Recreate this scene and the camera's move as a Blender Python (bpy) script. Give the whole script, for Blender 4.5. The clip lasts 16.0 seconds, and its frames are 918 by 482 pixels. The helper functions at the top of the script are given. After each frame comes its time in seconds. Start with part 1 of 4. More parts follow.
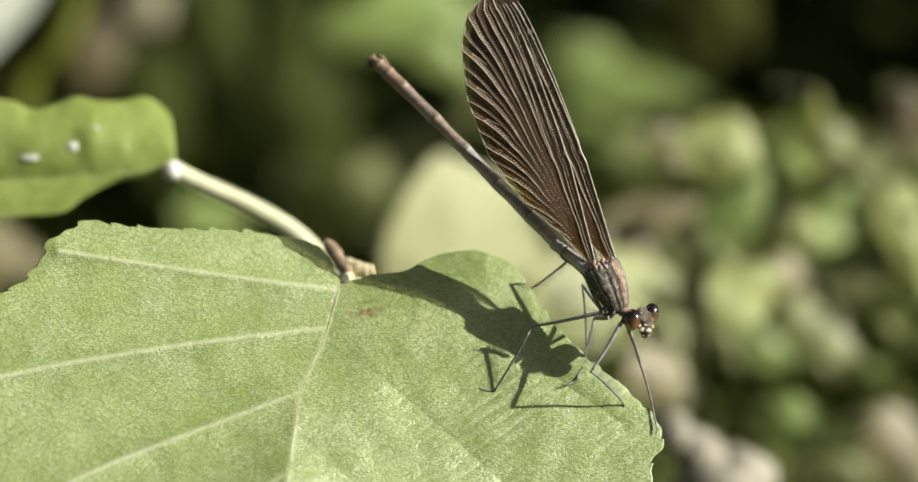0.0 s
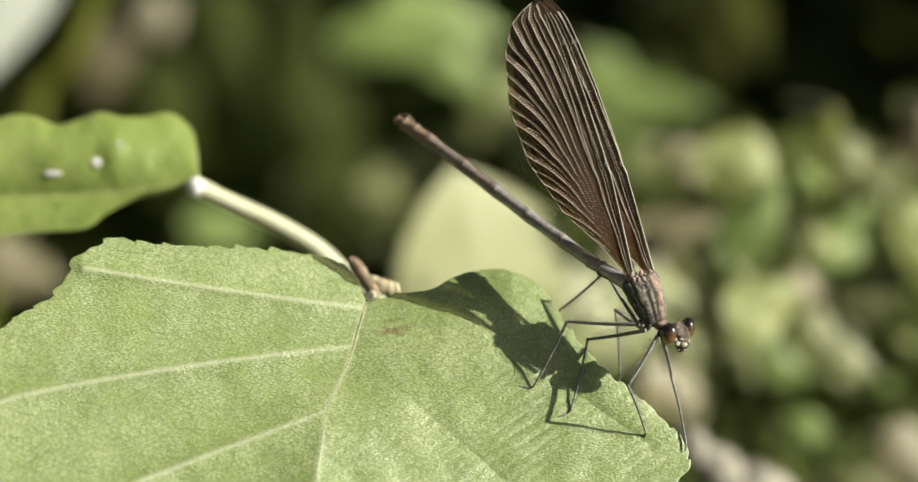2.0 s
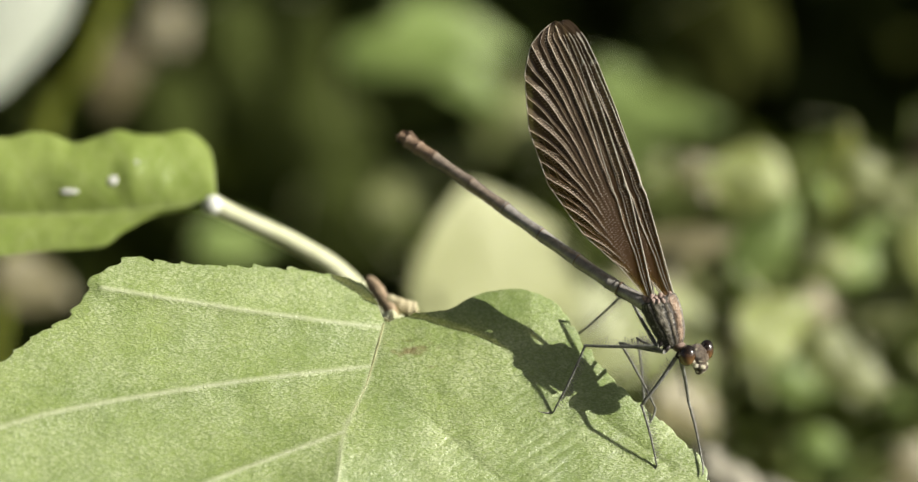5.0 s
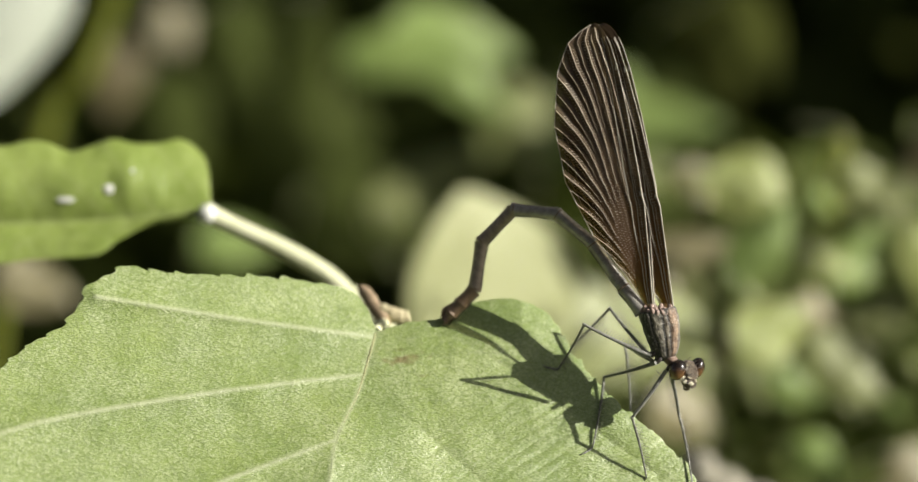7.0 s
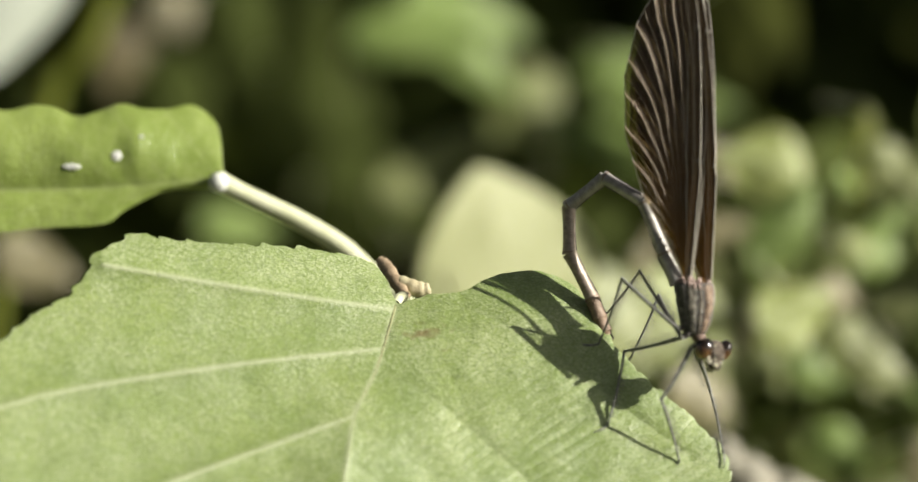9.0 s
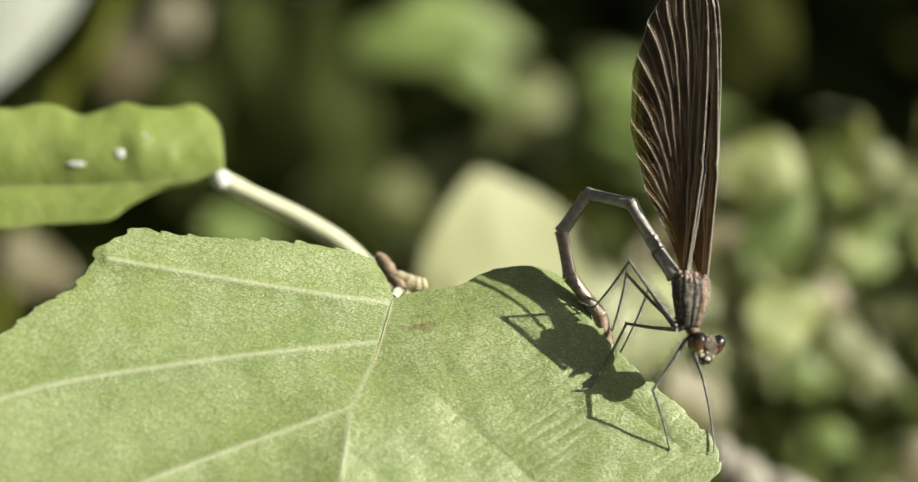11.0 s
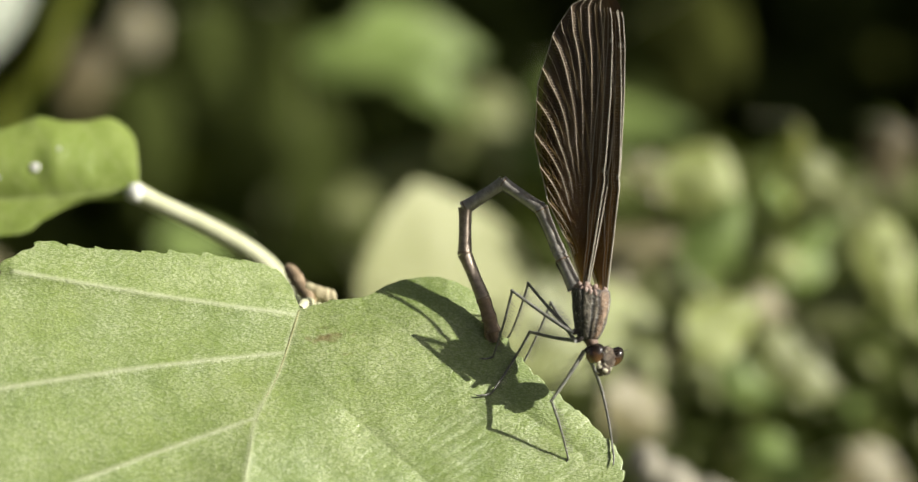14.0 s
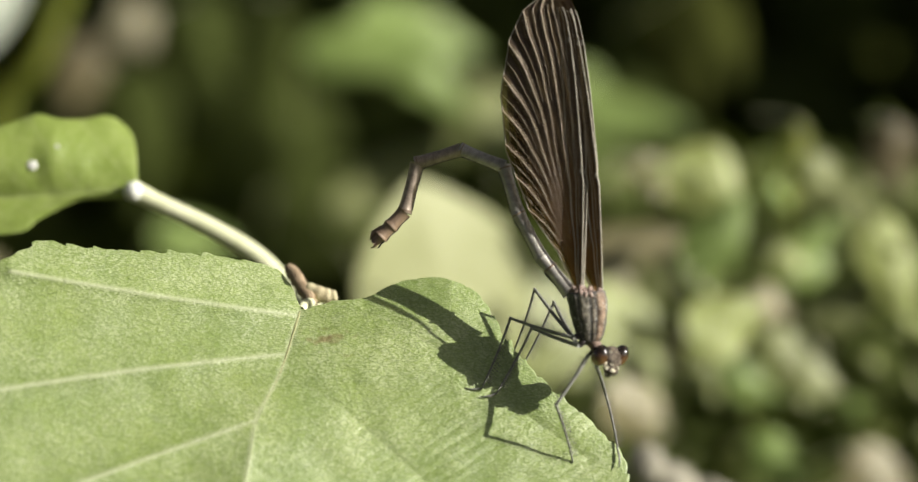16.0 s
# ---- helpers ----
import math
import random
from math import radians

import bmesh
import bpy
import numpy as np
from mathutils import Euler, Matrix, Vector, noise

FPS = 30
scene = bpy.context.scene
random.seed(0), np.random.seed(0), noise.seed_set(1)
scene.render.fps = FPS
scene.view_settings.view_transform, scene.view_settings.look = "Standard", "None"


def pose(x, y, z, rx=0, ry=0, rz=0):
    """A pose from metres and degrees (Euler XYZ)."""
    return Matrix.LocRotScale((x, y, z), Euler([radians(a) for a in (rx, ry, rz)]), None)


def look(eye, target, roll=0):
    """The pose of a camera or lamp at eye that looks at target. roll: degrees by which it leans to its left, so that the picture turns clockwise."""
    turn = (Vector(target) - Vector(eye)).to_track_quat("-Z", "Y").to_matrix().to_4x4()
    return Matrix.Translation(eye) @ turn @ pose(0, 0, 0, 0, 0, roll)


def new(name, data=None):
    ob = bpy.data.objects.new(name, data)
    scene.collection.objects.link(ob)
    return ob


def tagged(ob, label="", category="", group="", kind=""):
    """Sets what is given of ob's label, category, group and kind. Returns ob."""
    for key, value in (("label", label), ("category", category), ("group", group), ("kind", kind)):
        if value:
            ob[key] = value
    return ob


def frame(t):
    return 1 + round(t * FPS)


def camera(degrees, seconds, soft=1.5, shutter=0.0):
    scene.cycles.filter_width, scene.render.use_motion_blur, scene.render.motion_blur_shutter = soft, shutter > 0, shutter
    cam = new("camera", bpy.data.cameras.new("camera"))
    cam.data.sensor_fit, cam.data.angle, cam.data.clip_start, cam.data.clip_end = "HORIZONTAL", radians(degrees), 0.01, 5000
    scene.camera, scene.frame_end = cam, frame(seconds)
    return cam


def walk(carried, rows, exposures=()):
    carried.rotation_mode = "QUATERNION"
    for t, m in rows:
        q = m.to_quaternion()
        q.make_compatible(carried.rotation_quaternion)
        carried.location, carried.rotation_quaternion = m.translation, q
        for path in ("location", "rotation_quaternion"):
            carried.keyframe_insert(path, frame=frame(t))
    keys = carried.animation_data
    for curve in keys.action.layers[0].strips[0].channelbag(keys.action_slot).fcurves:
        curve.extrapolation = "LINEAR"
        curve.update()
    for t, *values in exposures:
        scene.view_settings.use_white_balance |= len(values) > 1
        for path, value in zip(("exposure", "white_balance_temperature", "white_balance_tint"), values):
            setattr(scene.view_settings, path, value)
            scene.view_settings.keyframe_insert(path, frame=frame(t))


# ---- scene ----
import functools
import itertools

# Lengths below are in millimetres in the twig's own frame: x along the twig, y away from the lens, z up; BASE tips it into the world.
MM = 0.001
BASE = pose(0, 0, 0.55, -20, 0, 0)
REACH = 380.0


def at(x, y, z, rx=0, ry=0, rz=0):
    """A pose in the twig's frame, in millimetres and degrees."""
    return BASE @ pose(x * MM, y * MM, z * MM, rx, ry, rz)


# ---- camera ----
cam = camera(20.0, 16.0, soft=1.5)
cam.data.dof.use_dof = True
cam.data.dof.focus_distance = 0.377
cam.data.dof.aperture_fstop = 7.8
PATH = [
    (0, 0.00, -0.00, -0.00, -0.000, -0.000, 0.000),
    (0.5, -0.29, 0.09, -1.11, -0.046, 0.082, 0.029),
    (1, -4.27, 1.92, -1.42, -0.191, 0.174, -0.172),
    (1.5, -5.49, 2.09, 1.98, -0.137, 0.190, -0.257),
    (2, -4.88, 1.19, 1.93, -0.148, 0.123, -0.224),
    (2.5, -4.72, 0.17, 0.35, -0.106, 0.097, -0.081),
    (3, -5.38, -0.81, -0.69, -0.092, 0.306, 0.048),
    (3.5, -9.22, -0.24, -2.11, -0.046, 0.425, -0.168),
    (4, -9.71, 1.26, -0.74, -0.185, 0.324, -0.006),
    (4.5, -10.57, 2.76, 2.75, -0.186, 0.233, -0.141),
    (5, -6.95, 1.95, 3.65, -0.045, 0.300, -0.336),
    (7.5, -4.29, -1.56, 5.92, 0.196, 0.197, -0.565),
    (8, -3.94, 4.57, 3.14, 0.242, 0.284, -0.894),
    (8.5, -6.90, 13.24, 2.86, 0.018, 0.071, -1.132),
    (8.7, -8.86, 15.17, 2.15, -0.018, 0.102, -0.879),
    (10.8, -8.36, 7.44, -1.58, 0.079, 0.442, -1.056),
    (11, -7.49, 7.14, -1.38, 0.102, 0.517, -1.036),
    (11.5, -8.26, 6.32, -3.15, 0.042, 0.579, -0.955),
    (12, -5.83, 5.08, -0.72, -0.027, 0.674, -1.051),
    (12.5, -1.66, 3.53, -2.72, -0.016, 0.818, -1.024),
    (13, 2.18, 3.74, -0.06, 0.208, 0.813, -0.983),
    (13.5, 6.47, 2.75, -1.24, 0.271, 0.774, -0.932),
    (14, 6.35, 4.69, -1.23, 0.109, 0.769, -0.749),
    (14.5, 6.91, 3.87, -1.12, 0.071, 0.763, -1.003),
    (15, 6.85, 5.23, -0.80, 0.115, 0.648, -0.622),
    (15.5, 5.30, 8.49, 0.20, 0.127, 0.597, -0.769),
    (16, 4.85, 9.24, -0.15, -0.050, 0.621, -0.871),
]
walk(cam, [(t, at(x, y - REACH, z) @ pose(0, 0, 0, 0, 0, yaw) @ pose(0, 0, 0, pitch) @ pose(0, 0, 0, 0, roll) @ pose(0, 0, 0, 90))
           for t, x, y, z, yaw, pitch, roll in PATH],
     exposures=[(0, 0.77, 6490, 10), (16, 0.77, 6490, 10)])

# ---- world, sun, exposure ----
SUN_WAY = (BASE.to_3x3() @ Vector((-1.0, 0.35, -0.48))).normalized()
world = bpy.data.worlds.new("world")
scene.world = world
world.use_nodes = True
sky = world.node_tree.nodes.new("ShaderNodeTexSky")
sky.sky_type, sky.sun_disc = "NISHITA", False
sky.sun_elevation = math.asin(-SUN_WAY.z)
sky.sun_rotation = math.atan2(-SUN_WAY.x, -SUN_WAY.y)
sky.air_density, sky.dust_density, sky.ozone_density = 0.7, 5.0, 0.0
haze = world.node_tree.nodes.new("ShaderNodeHueSaturation")
haze.inputs["Saturation"].default_value = 0.35
world.node_tree.links.new(sky.outputs[0], haze.inputs["Color"])
world.node_tree.links.new(haze.outputs[0], world.node_tree.nodes["Background"].inputs[0])
world.node_tree.nodes["Background"].inputs[1].default_value = 0.03
sun = new("sun", bpy.data.lights.new("sun", "SUN"))
sun.data.energy, sun.data.angle, sun.data.color = 5.0, radians(0.53), (1.0, 0.95, 0.86)
sun.matrix_world = look((2, -1, 3), Vector((2, -1, 3)) + SUN_WAY)


# ---- materials ----
def nodes(name):
    m = bpy.data.materials.new(name)
    m.use_nodes = True
    return m, m.node_tree.nodes, m.node_tree.links, m.node_tree.nodes["Principled BSDF"]


def noise_node(n, l, scale, detail=4.0, rough=0.6):
    tex = n.new("ShaderNodeTexNoise")
    tex.inputs["Scale"].default_value, tex.inputs["Detail"].default_value = scale, detail
    tex.inputs["Roughness"].default_value = rough
    l.new(n["Texture Coordinate"].outputs["Object"], tex.inputs["Vector"])
    return tex


def ramp(n, l, fac, stops):
    r = n.new("ShaderNodeValToRGB")
    while len(r.color_ramp.elements) < len(stops):
        r.color_ramp.elements.new(0.5)
    for e, (p, c) in zip(r.color_ramp.elements, stops):
        e.position, e.color = p, (*c, 1)
    l.new(fac, r.inputs[0])
    return r


def mix(n, l, fac, a, b, mode="MIX"):
    m = n.new("ShaderNodeMix")
    m.data_type, m.blend_type = "RGBA", mode
    for sock, v in ((m.inputs[0], fac), (m.inputs[6], a), (m.inputs[7], b)):
        if hasattr(v, "is_output"):
            l.new(v, sock)
        elif isinstance(v, (int, float)):
            sock.default_value = v
        else:
            sock.default_value = (*v, 1)
    return m.outputs[2]


def bump(n, l, bs, height, dist, strength=1.0, after=None):
    b = n.new("ShaderNodeBump")
    b.inputs["Distance"].default_value, b.inputs["Strength"].default_value = dist, strength
    l.new(height, b.inputs["Height"])
    if after:
        l.new(after.outputs[0], b.inputs["Normal"])
    l.new(b.outputs[0], bs.inputs["Normal"])
    return b


def leaf_material(name, dark, light, vein, rough=0.42, grain=900.0, thin=0.25, glow=(0.25, 0.4, 0.05), relief=0.00012, gloss=0.5, cell=1.6):
    """A leaf: two scales of mottling, paler veins from the mesh, painted glints, fine cell relief, and light that
    passes through.
    """
    m, n, l, bs = nodes(name)
    n.new("ShaderNodeTexCoord")
    big, fine = noise_node(n, l, 90.0, 3.0), noise_node(n, l, grain, 6.0, 0.7)
    col = ramp(n, l, big.outputs[0], [(0.3, dark), (0.7, light)]).outputs[0]
    col = mix(n, l, 0.35, col, ramp(n, l, fine.outputs[0], [(0.35, dark), (0.65, light)]).outputs[0])
    att = n.new("ShaderNodeAttribute")
    att.attribute_name = "vein"
    col = mix(n, l, att.outputs["Fac"], col, vein)
    # the net of small veins
    net = n.new("ShaderNodeTexVoronoi")
    net.feature, net.inputs["Scale"].default_value = "DISTANCE_TO_EDGE", grain * 0.75
    warp = n.new("ShaderNodeVectorMath")
    warp.operation = "MULTIPLY_ADD"
    warp.inputs[1].default_value = (0.0012, 0.0012, 0.0012)
    l.new(fine.outputs["Color"], warp.inputs[0])
    l.new(n["Texture Coordinate"].outputs["Object"], warp.inputs[2])
    l.new(warp.outputs[0], net.inputs["Vector"])
    line = ramp(n, l, net.outputs["Distance"], [(0.0, (0.24, 0.24, 0.24)), (0.08, (0, 0, 0))]).outputs[0]
    col = mix(n, l, line, col, vein)
    # small glints painted into the colour from fine noise
    glint = ramp(n, l, noise_node(n, l, grain * 4, 3.0, 0.7).outputs[0], [(0.6, (0, 0, 0)), (0.72, (0.55, 0.55, 0.55))]).outputs[0]
    col = mix(n, l, glint, col, vein)
    rnd = n.new("ShaderNodeObjectInfo")
    hue = n.new("ShaderNodeHueSaturation")
    v = n.new("ShaderNodeMapRange")
    v.inputs["To Min"].default_value, v.inputs["To Max"].default_value = 0.85, 1.15
    l.new(rnd.outputs["Random"], v.inputs["Value"])
    l.new(v.outputs[0], hue.inputs["Value"])
    l.new(col, hue.inputs["Color"])
    l.new(hue.outputs[0], bs.inputs["Base Color"])
    bs.inputs["Roughness"].default_value = rough
    bs.inputs["Specular IOR Level"].default_value = gloss
    vor = n.new("ShaderNodeTexVoronoi")
    vor.feature, vor.inputs["Scale"].default_value = "DISTANCE_TO_EDGE", grain * cell
    l.new(n["Texture Coordinate"].outputs["Object"], vor.inputs["Vector"])
    cell = n.new("ShaderNodeMath")
    cell.operation = "ADD"
    l.new(vor.outputs["Distance"], cell.inputs[0])
    l.new(fine.outputs[0], cell.inputs[1])
    bump(n, l, bs, cell.outputs[0], relief)
    tr = n.new("ShaderNodeBsdfTranslucent")
    tr.inputs[0].default_value = (*glow, 1)
    both = n.new("ShaderNodeMixShader")
    both.inputs[0].default_value = thin
    l.new(bs.outputs[0], both.inputs[1])
    l.new(tr.outputs[0], both.inputs[2])
    l.new(both.outputs[0], n["Material Output"].inputs[0])
    return m


def plain_material(name, dark, light, scale, rough=0.6, metal=0.0, relief=0.0001, low=0.3, high=0.7):
    m, n, l, bs = nodes(name)
    n.new("ShaderNodeTexCoord")
    a, b = noise_node(n, l, scale, 5.0), noise_node(n, l, scale * 7, 4.0)
    col = ramp(n, l, a.outputs[0], [(low, dark), (high, light)]).outputs[0]
    col = mix(n, l, 0.3, col, ramp(n, l, b.outputs[0], [(0.35, dark), (0.65, light)]).outputs[0])
    l.new(col, bs.inputs["Base Color"])
    bs.inputs["Roughness"].default_value, bs.inputs["Metallic"].default_value = rough, metal
    bump(n, l, bs, b.outputs[0], relief)
    return m


def broad_leaf_material():
    """The broad leaf: green cells parted by darker fine lines, a silvery sheen painted in patches and streaks, pale
    veins, a brown stain.
    """
    m, n, l, bs = nodes("leaf_green")
    n.new("ShaderNodeTexCoord")
    dark, light, painted_sheen = (0.125, 0.205, 0.022), (0.24, 0.325, 0.052), (0.68, 0.73, 0.465)
    big, mid, fine = noise_node(n, l, 75.0, 3.0), noise_node(n, l, 480.0, 4.0), noise_node(n, l, 2300.0, 5.0, 0.7)
    col = ramp(n, l, big.outputs[0], [(0.3, dark), (0.7, light)]).outputs[0]
    col = mix(n, l, 0.3, col, ramp(n, l, mid.outputs[0], [(0.3, dark), (0.7, light)]).outputs[0])
    # coordinates bent by noise, so that no line runs straight
    warp = n.new("ShaderNodeVectorMath")
    warp.operation = "MULTIPLY_ADD"
    warp.inputs[1].default_value = (0.0009, 0.0009, 0.0009)
    l.new(mid.outputs["Color"], warp.inputs[0])
    l.new(n["Texture Coordinate"].outputs["Object"], warp.inputs[2])

    def cells(scale, wide):
        v = n.new("ShaderNodeTexVoronoi")
        v.feature, v.inputs["Scale"].default_value = "DISTANCE_TO_EDGE", scale
        l.new(warp.outputs[0], v.inputs["Vector"])
        return v.outputs["Distance"], ramp(n, l, v.outputs["Distance"], [(0.0, (1, 1, 1)), (wide, (0, 0, 0))]).outputs[0]

    large, large_line = cells(620.0, 0.07)
    small, small_line = cells(2600.0, 0.16)
    # sheen put into the colour: streaks a few cells long, thicker in patches
    flow = n.new("ShaderNodeMapping")
    flow.inputs["Scale"].default_value = (2200.0, 3400.0, 5200.0)
    flow.inputs["Rotation"].default_value = (0.0, radians(24), 0.0)
    l.new(n["Texture Coordinate"].outputs["Object"], flow.inputs["Vector"])
    streak = n.new("ShaderNodeTexNoise")
    streak.inputs["Scale"].default_value, streak.inputs["Detail"].default_value = 1.0, 3.0
    l.new(flow.outputs[0], streak.inputs["Vector"])
    streaks = ramp(n, l, streak.outputs[0], [(0.4, (0.16, 0.16, 0.16)), (0.66, (0.78, 0.78, 0.78))]).outputs[0]
    patch = ramp(n, l, noise_node(n, l, 130.0, 5.0, 0.65).outputs[0], [(0.3, (0.28, 0.28, 0.28)), (0.7, (0.9, 0.9, 0.9))]).outputs[0]
    col = mix(n, l, mix(n, l, 1.0, patch, streaks, "MULTIPLY"), col, painted_sheen)
    col = mix(n, l, mix(n, l, 1.0, large_line, (0.4, 0.4, 0.4), "MULTIPLY"), col, (0.1, 0.15, 0.035))
    col = mix(n, l, mix(n, l, 1.0, small_line, (0.34, 0.34, 0.34), "MULTIPLY"), col, (0.1, 0.15, 0.035))
    vein, stain = n.new("ShaderNodeAttribute"), n.new("ShaderNodeAttribute")
    vein.attribute_name, stain.attribute_name = "vein", "stain"
    col = mix(n, l, vein.outputs["Fac"], col, (0.6, 0.63, 0.42))
    col = mix(n, l, stain.outputs["Fac"], col, ramp(n, l, mid.outputs[0], [(0.4, (0.13, 0.095, 0.03)), (0.6, (0.24, 0.21, 0.085))]).outputs[0])
    l.new(col, bs.inputs["Base Color"])
    gloss = n.new("ShaderNodeMapRange")
    gloss.inputs["To Min"].default_value, gloss.inputs["To Max"].default_value = 0.3, 0.48
    l.new(fine.outputs[0], gloss.inputs["Value"])
    l.new(gloss.outputs[0], bs.inputs["Roughness"])
    bs.inputs["Specular IOR Level"].default_value = 1.0
    first = bump(n, l, bs, large, 0.00004, 0.7)
    second = bump(n, l, bs, small, 0.00003, 0.8, first)
    third = bump(n, l, bs, streak.outputs[0], 0.00012, 1.0, second)
    bump(n, l, bs, fine.outputs[0], 0.000025, 1.0, third)
    tr = n.new("ShaderNodeBsdfTranslucent")
    tr.inputs[0].default_value = (0.25, 0.4, 0.05, 1)
    both = n.new("ShaderNodeMixShader")
    both.inputs[0].default_value = 0.15
    l.new(bs.outputs[0], both.inputs[1])
    l.new(tr.outputs[0], both.inputs[2])
    l.new(both.outputs[0], n["Material Output"].inputs[0])
    return m


LEAF = broad_leaf_material()
VEIN_GREEN = plain_material("vein_green", (0.46, 0.5, 0.32), (0.64, 0.67, 0.5), 900, 0.5, relief=0.0003)
MIDRIB_TAN = plain_material("midrib_tan", (0.25, 0.265, 0.1), (0.4, 0.4, 0.2), 700, 0.45)
LEAF_UPPER = leaf_material("leaf_upper", (0.22, 0.3, 0.055), (0.345, 0.425, 0.115), (0.42, 0.47, 0.2), rough=0.25, thin=0.3, gloss=1.0, grain=500.0)
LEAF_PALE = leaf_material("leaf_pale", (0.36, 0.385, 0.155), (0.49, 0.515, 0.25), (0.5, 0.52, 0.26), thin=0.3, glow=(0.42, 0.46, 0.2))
LEAF_MID = leaf_material("leaf_mid", (0.15, 0.225, 0.045), (0.24, 0.32, 0.085), (0.3, 0.4, 0.14))
# darkened, glossless leaf green: deep shade is put into this colour
LEAF_SHADED = leaf_material("leaf_shaded", (0.032, 0.038, 0.009), (0.07, 0.08, 0.019), (0.06, 0.068, 0.02), rough=0.8, gloss=0.0, thin=0.1, glow=(0.05, 0.07, 0.01))
# darker olive copy of the leaf greens, with half shade in its colour
LEAF_HALF_SHADE = leaf_material("leaf_half_shade", (0.036, 0.049, 0.010), (0.085, 0.108, 0.023), (0.1, 0.125, 0.035), rough=0.7, gloss=0.1, thin=0.15, glow=(0.1, 0.13, 0.02))
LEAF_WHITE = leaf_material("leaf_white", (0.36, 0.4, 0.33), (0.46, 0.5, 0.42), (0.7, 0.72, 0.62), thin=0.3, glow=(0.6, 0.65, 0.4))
LEAF_YELLOW = leaf_material("leaf_yellow", (0.14, 0.18, 0.02), (0.22, 0.26, 0.04), (0.4, 0.42, 0.1), thin=0.4, glow=(0.5, 0.5, 0.05))
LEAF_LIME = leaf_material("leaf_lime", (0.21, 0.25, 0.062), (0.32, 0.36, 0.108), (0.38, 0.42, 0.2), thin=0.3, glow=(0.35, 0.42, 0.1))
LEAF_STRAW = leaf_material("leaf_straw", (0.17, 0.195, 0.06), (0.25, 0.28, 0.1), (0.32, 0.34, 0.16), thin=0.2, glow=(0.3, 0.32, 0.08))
LEAF_TAN = leaf_material("leaf_tan", (0.165, 0.15, 0.068), (0.245, 0.225, 0.108), (0.34, 0.3, 0.2), thin=0.15, glow=(0.3, 0.22, 0.1))
LEAF_DRY = leaf_material("leaf_dry", (0.09, 0.08, 0.036), (0.17, 0.15, 0.066), (0.3, 0.23, 0.14), thin=0.15, glow=(0.3, 0.2, 0.08))
STEM = plain_material("stem", (0.5, 0.53, 0.3), (0.67, 0.68, 0.47), 400, 0.5)
CHALK = plain_material("chalk", (0.62, 0.64, 0.56), (0.78, 0.78, 0.72), 700, 0.5)
SCAR = plain_material("scar", (0.08, 0.055, 0.025), (0.2, 0.14, 0.06), 900, 0.7)
BUD = plain_material("bud", (0.4, 0.33, 0.19), (0.56, 0.53, 0.33), 500, 0.6)
BUD_SCALE = plain_material("bud_scale", (0.24, 0.17, 0.1), (0.44, 0.34, 0.22), 700, 0.6)
SOIL = plain_material("mossy_ground", (0.04, 0.046, 0.012), (0.11, 0.12, 0.035), 30, 0.95, relief=0.004)
STONE = plain_material("stone", (0.19, 0.18, 0.14), (0.36, 0.34, 0.26), 60, 0.85, relief=0.001)
CHITIN = plain_material("chitin", (0.030, 0.026, 0.024), (0.075, 0.062, 0.055), 900, 0.38, 0.25)
LEG = plain_material("leg", (0.06, 0.064, 0.056), (0.3, 0.3, 0.26), 1500, 0.42)


# ---- helpers for meshes ----
def part(name, bm, material, parent=None, label=""):
    """Links a bmesh, drawn in millimetres, as one mesh object."""
    bmesh.ops.transform(bm, matrix=Matrix.Scale(MM, 4), verts=bm.verts)
    me = bpy.data.meshes.new(name)
    bm.to_mesh(me)
    bm.free()
    me.materials.append(material)
    me.polygons.foreach_set("use_smooth", [True] * len(me.polygons))
    ob = new(name, me)
    ob.parent = parent
    return tagged(ob, label)


def mesh_part(name, verts, faces, material, parent=None, label="", layers=None):
    """The same from vertices (millimetres) and faces, with named layers of one number a vertex."""
    me = bpy.data.meshes.new(name)
    me.from_pydata([(x * MM, y * MM, z * MM) for x, y, z in verts], [], faces)
    for key, values in (layers or {}).items():
        me.attributes.new(key, "FLOAT", "POINT").data.foreach_set("value", np.asarray(values, dtype=np.float32))
    me.polygons.foreach_set("use_smooth", [True] * len(me.polygons))
    me.materials.append(material)
    ob = new(name, me)
    ob.parent = parent
    return tagged(ob, label)


def empty(name, m=None):
    ob = new(name)
    ob.empty_display_size = 0.005
    if m is not None:
        ob.matrix_basis = m
    return ob


def spline(points, count, closed=False):
    """A smooth line of count points through the points given."""
    p = np.array(points, dtype=float)
    k = len(p)
    out = []
    spans = k if closed else k - 1
    for i in range(count):
        u = i / (count if closed else count - 1) * spans
        j = min(int(u), spans - 1)
        f = u - j
        if closed:
            a, b, c, d = p[(j - 1) % k], p[j % k], p[(j + 1) % k], p[(j + 2) % k]
        else:
            a, b, c, d = p[max(j - 1, 0)], p[j], p[j + 1], p[min(j + 2, k - 1)]
        out.append(0.5 * (2 * b + (c - a) * f + (2 * a - 5 * b + 4 * c - d) * f * f + (3 * b - a - 3 * c + d) * f ** 3))
    return np.array(out)


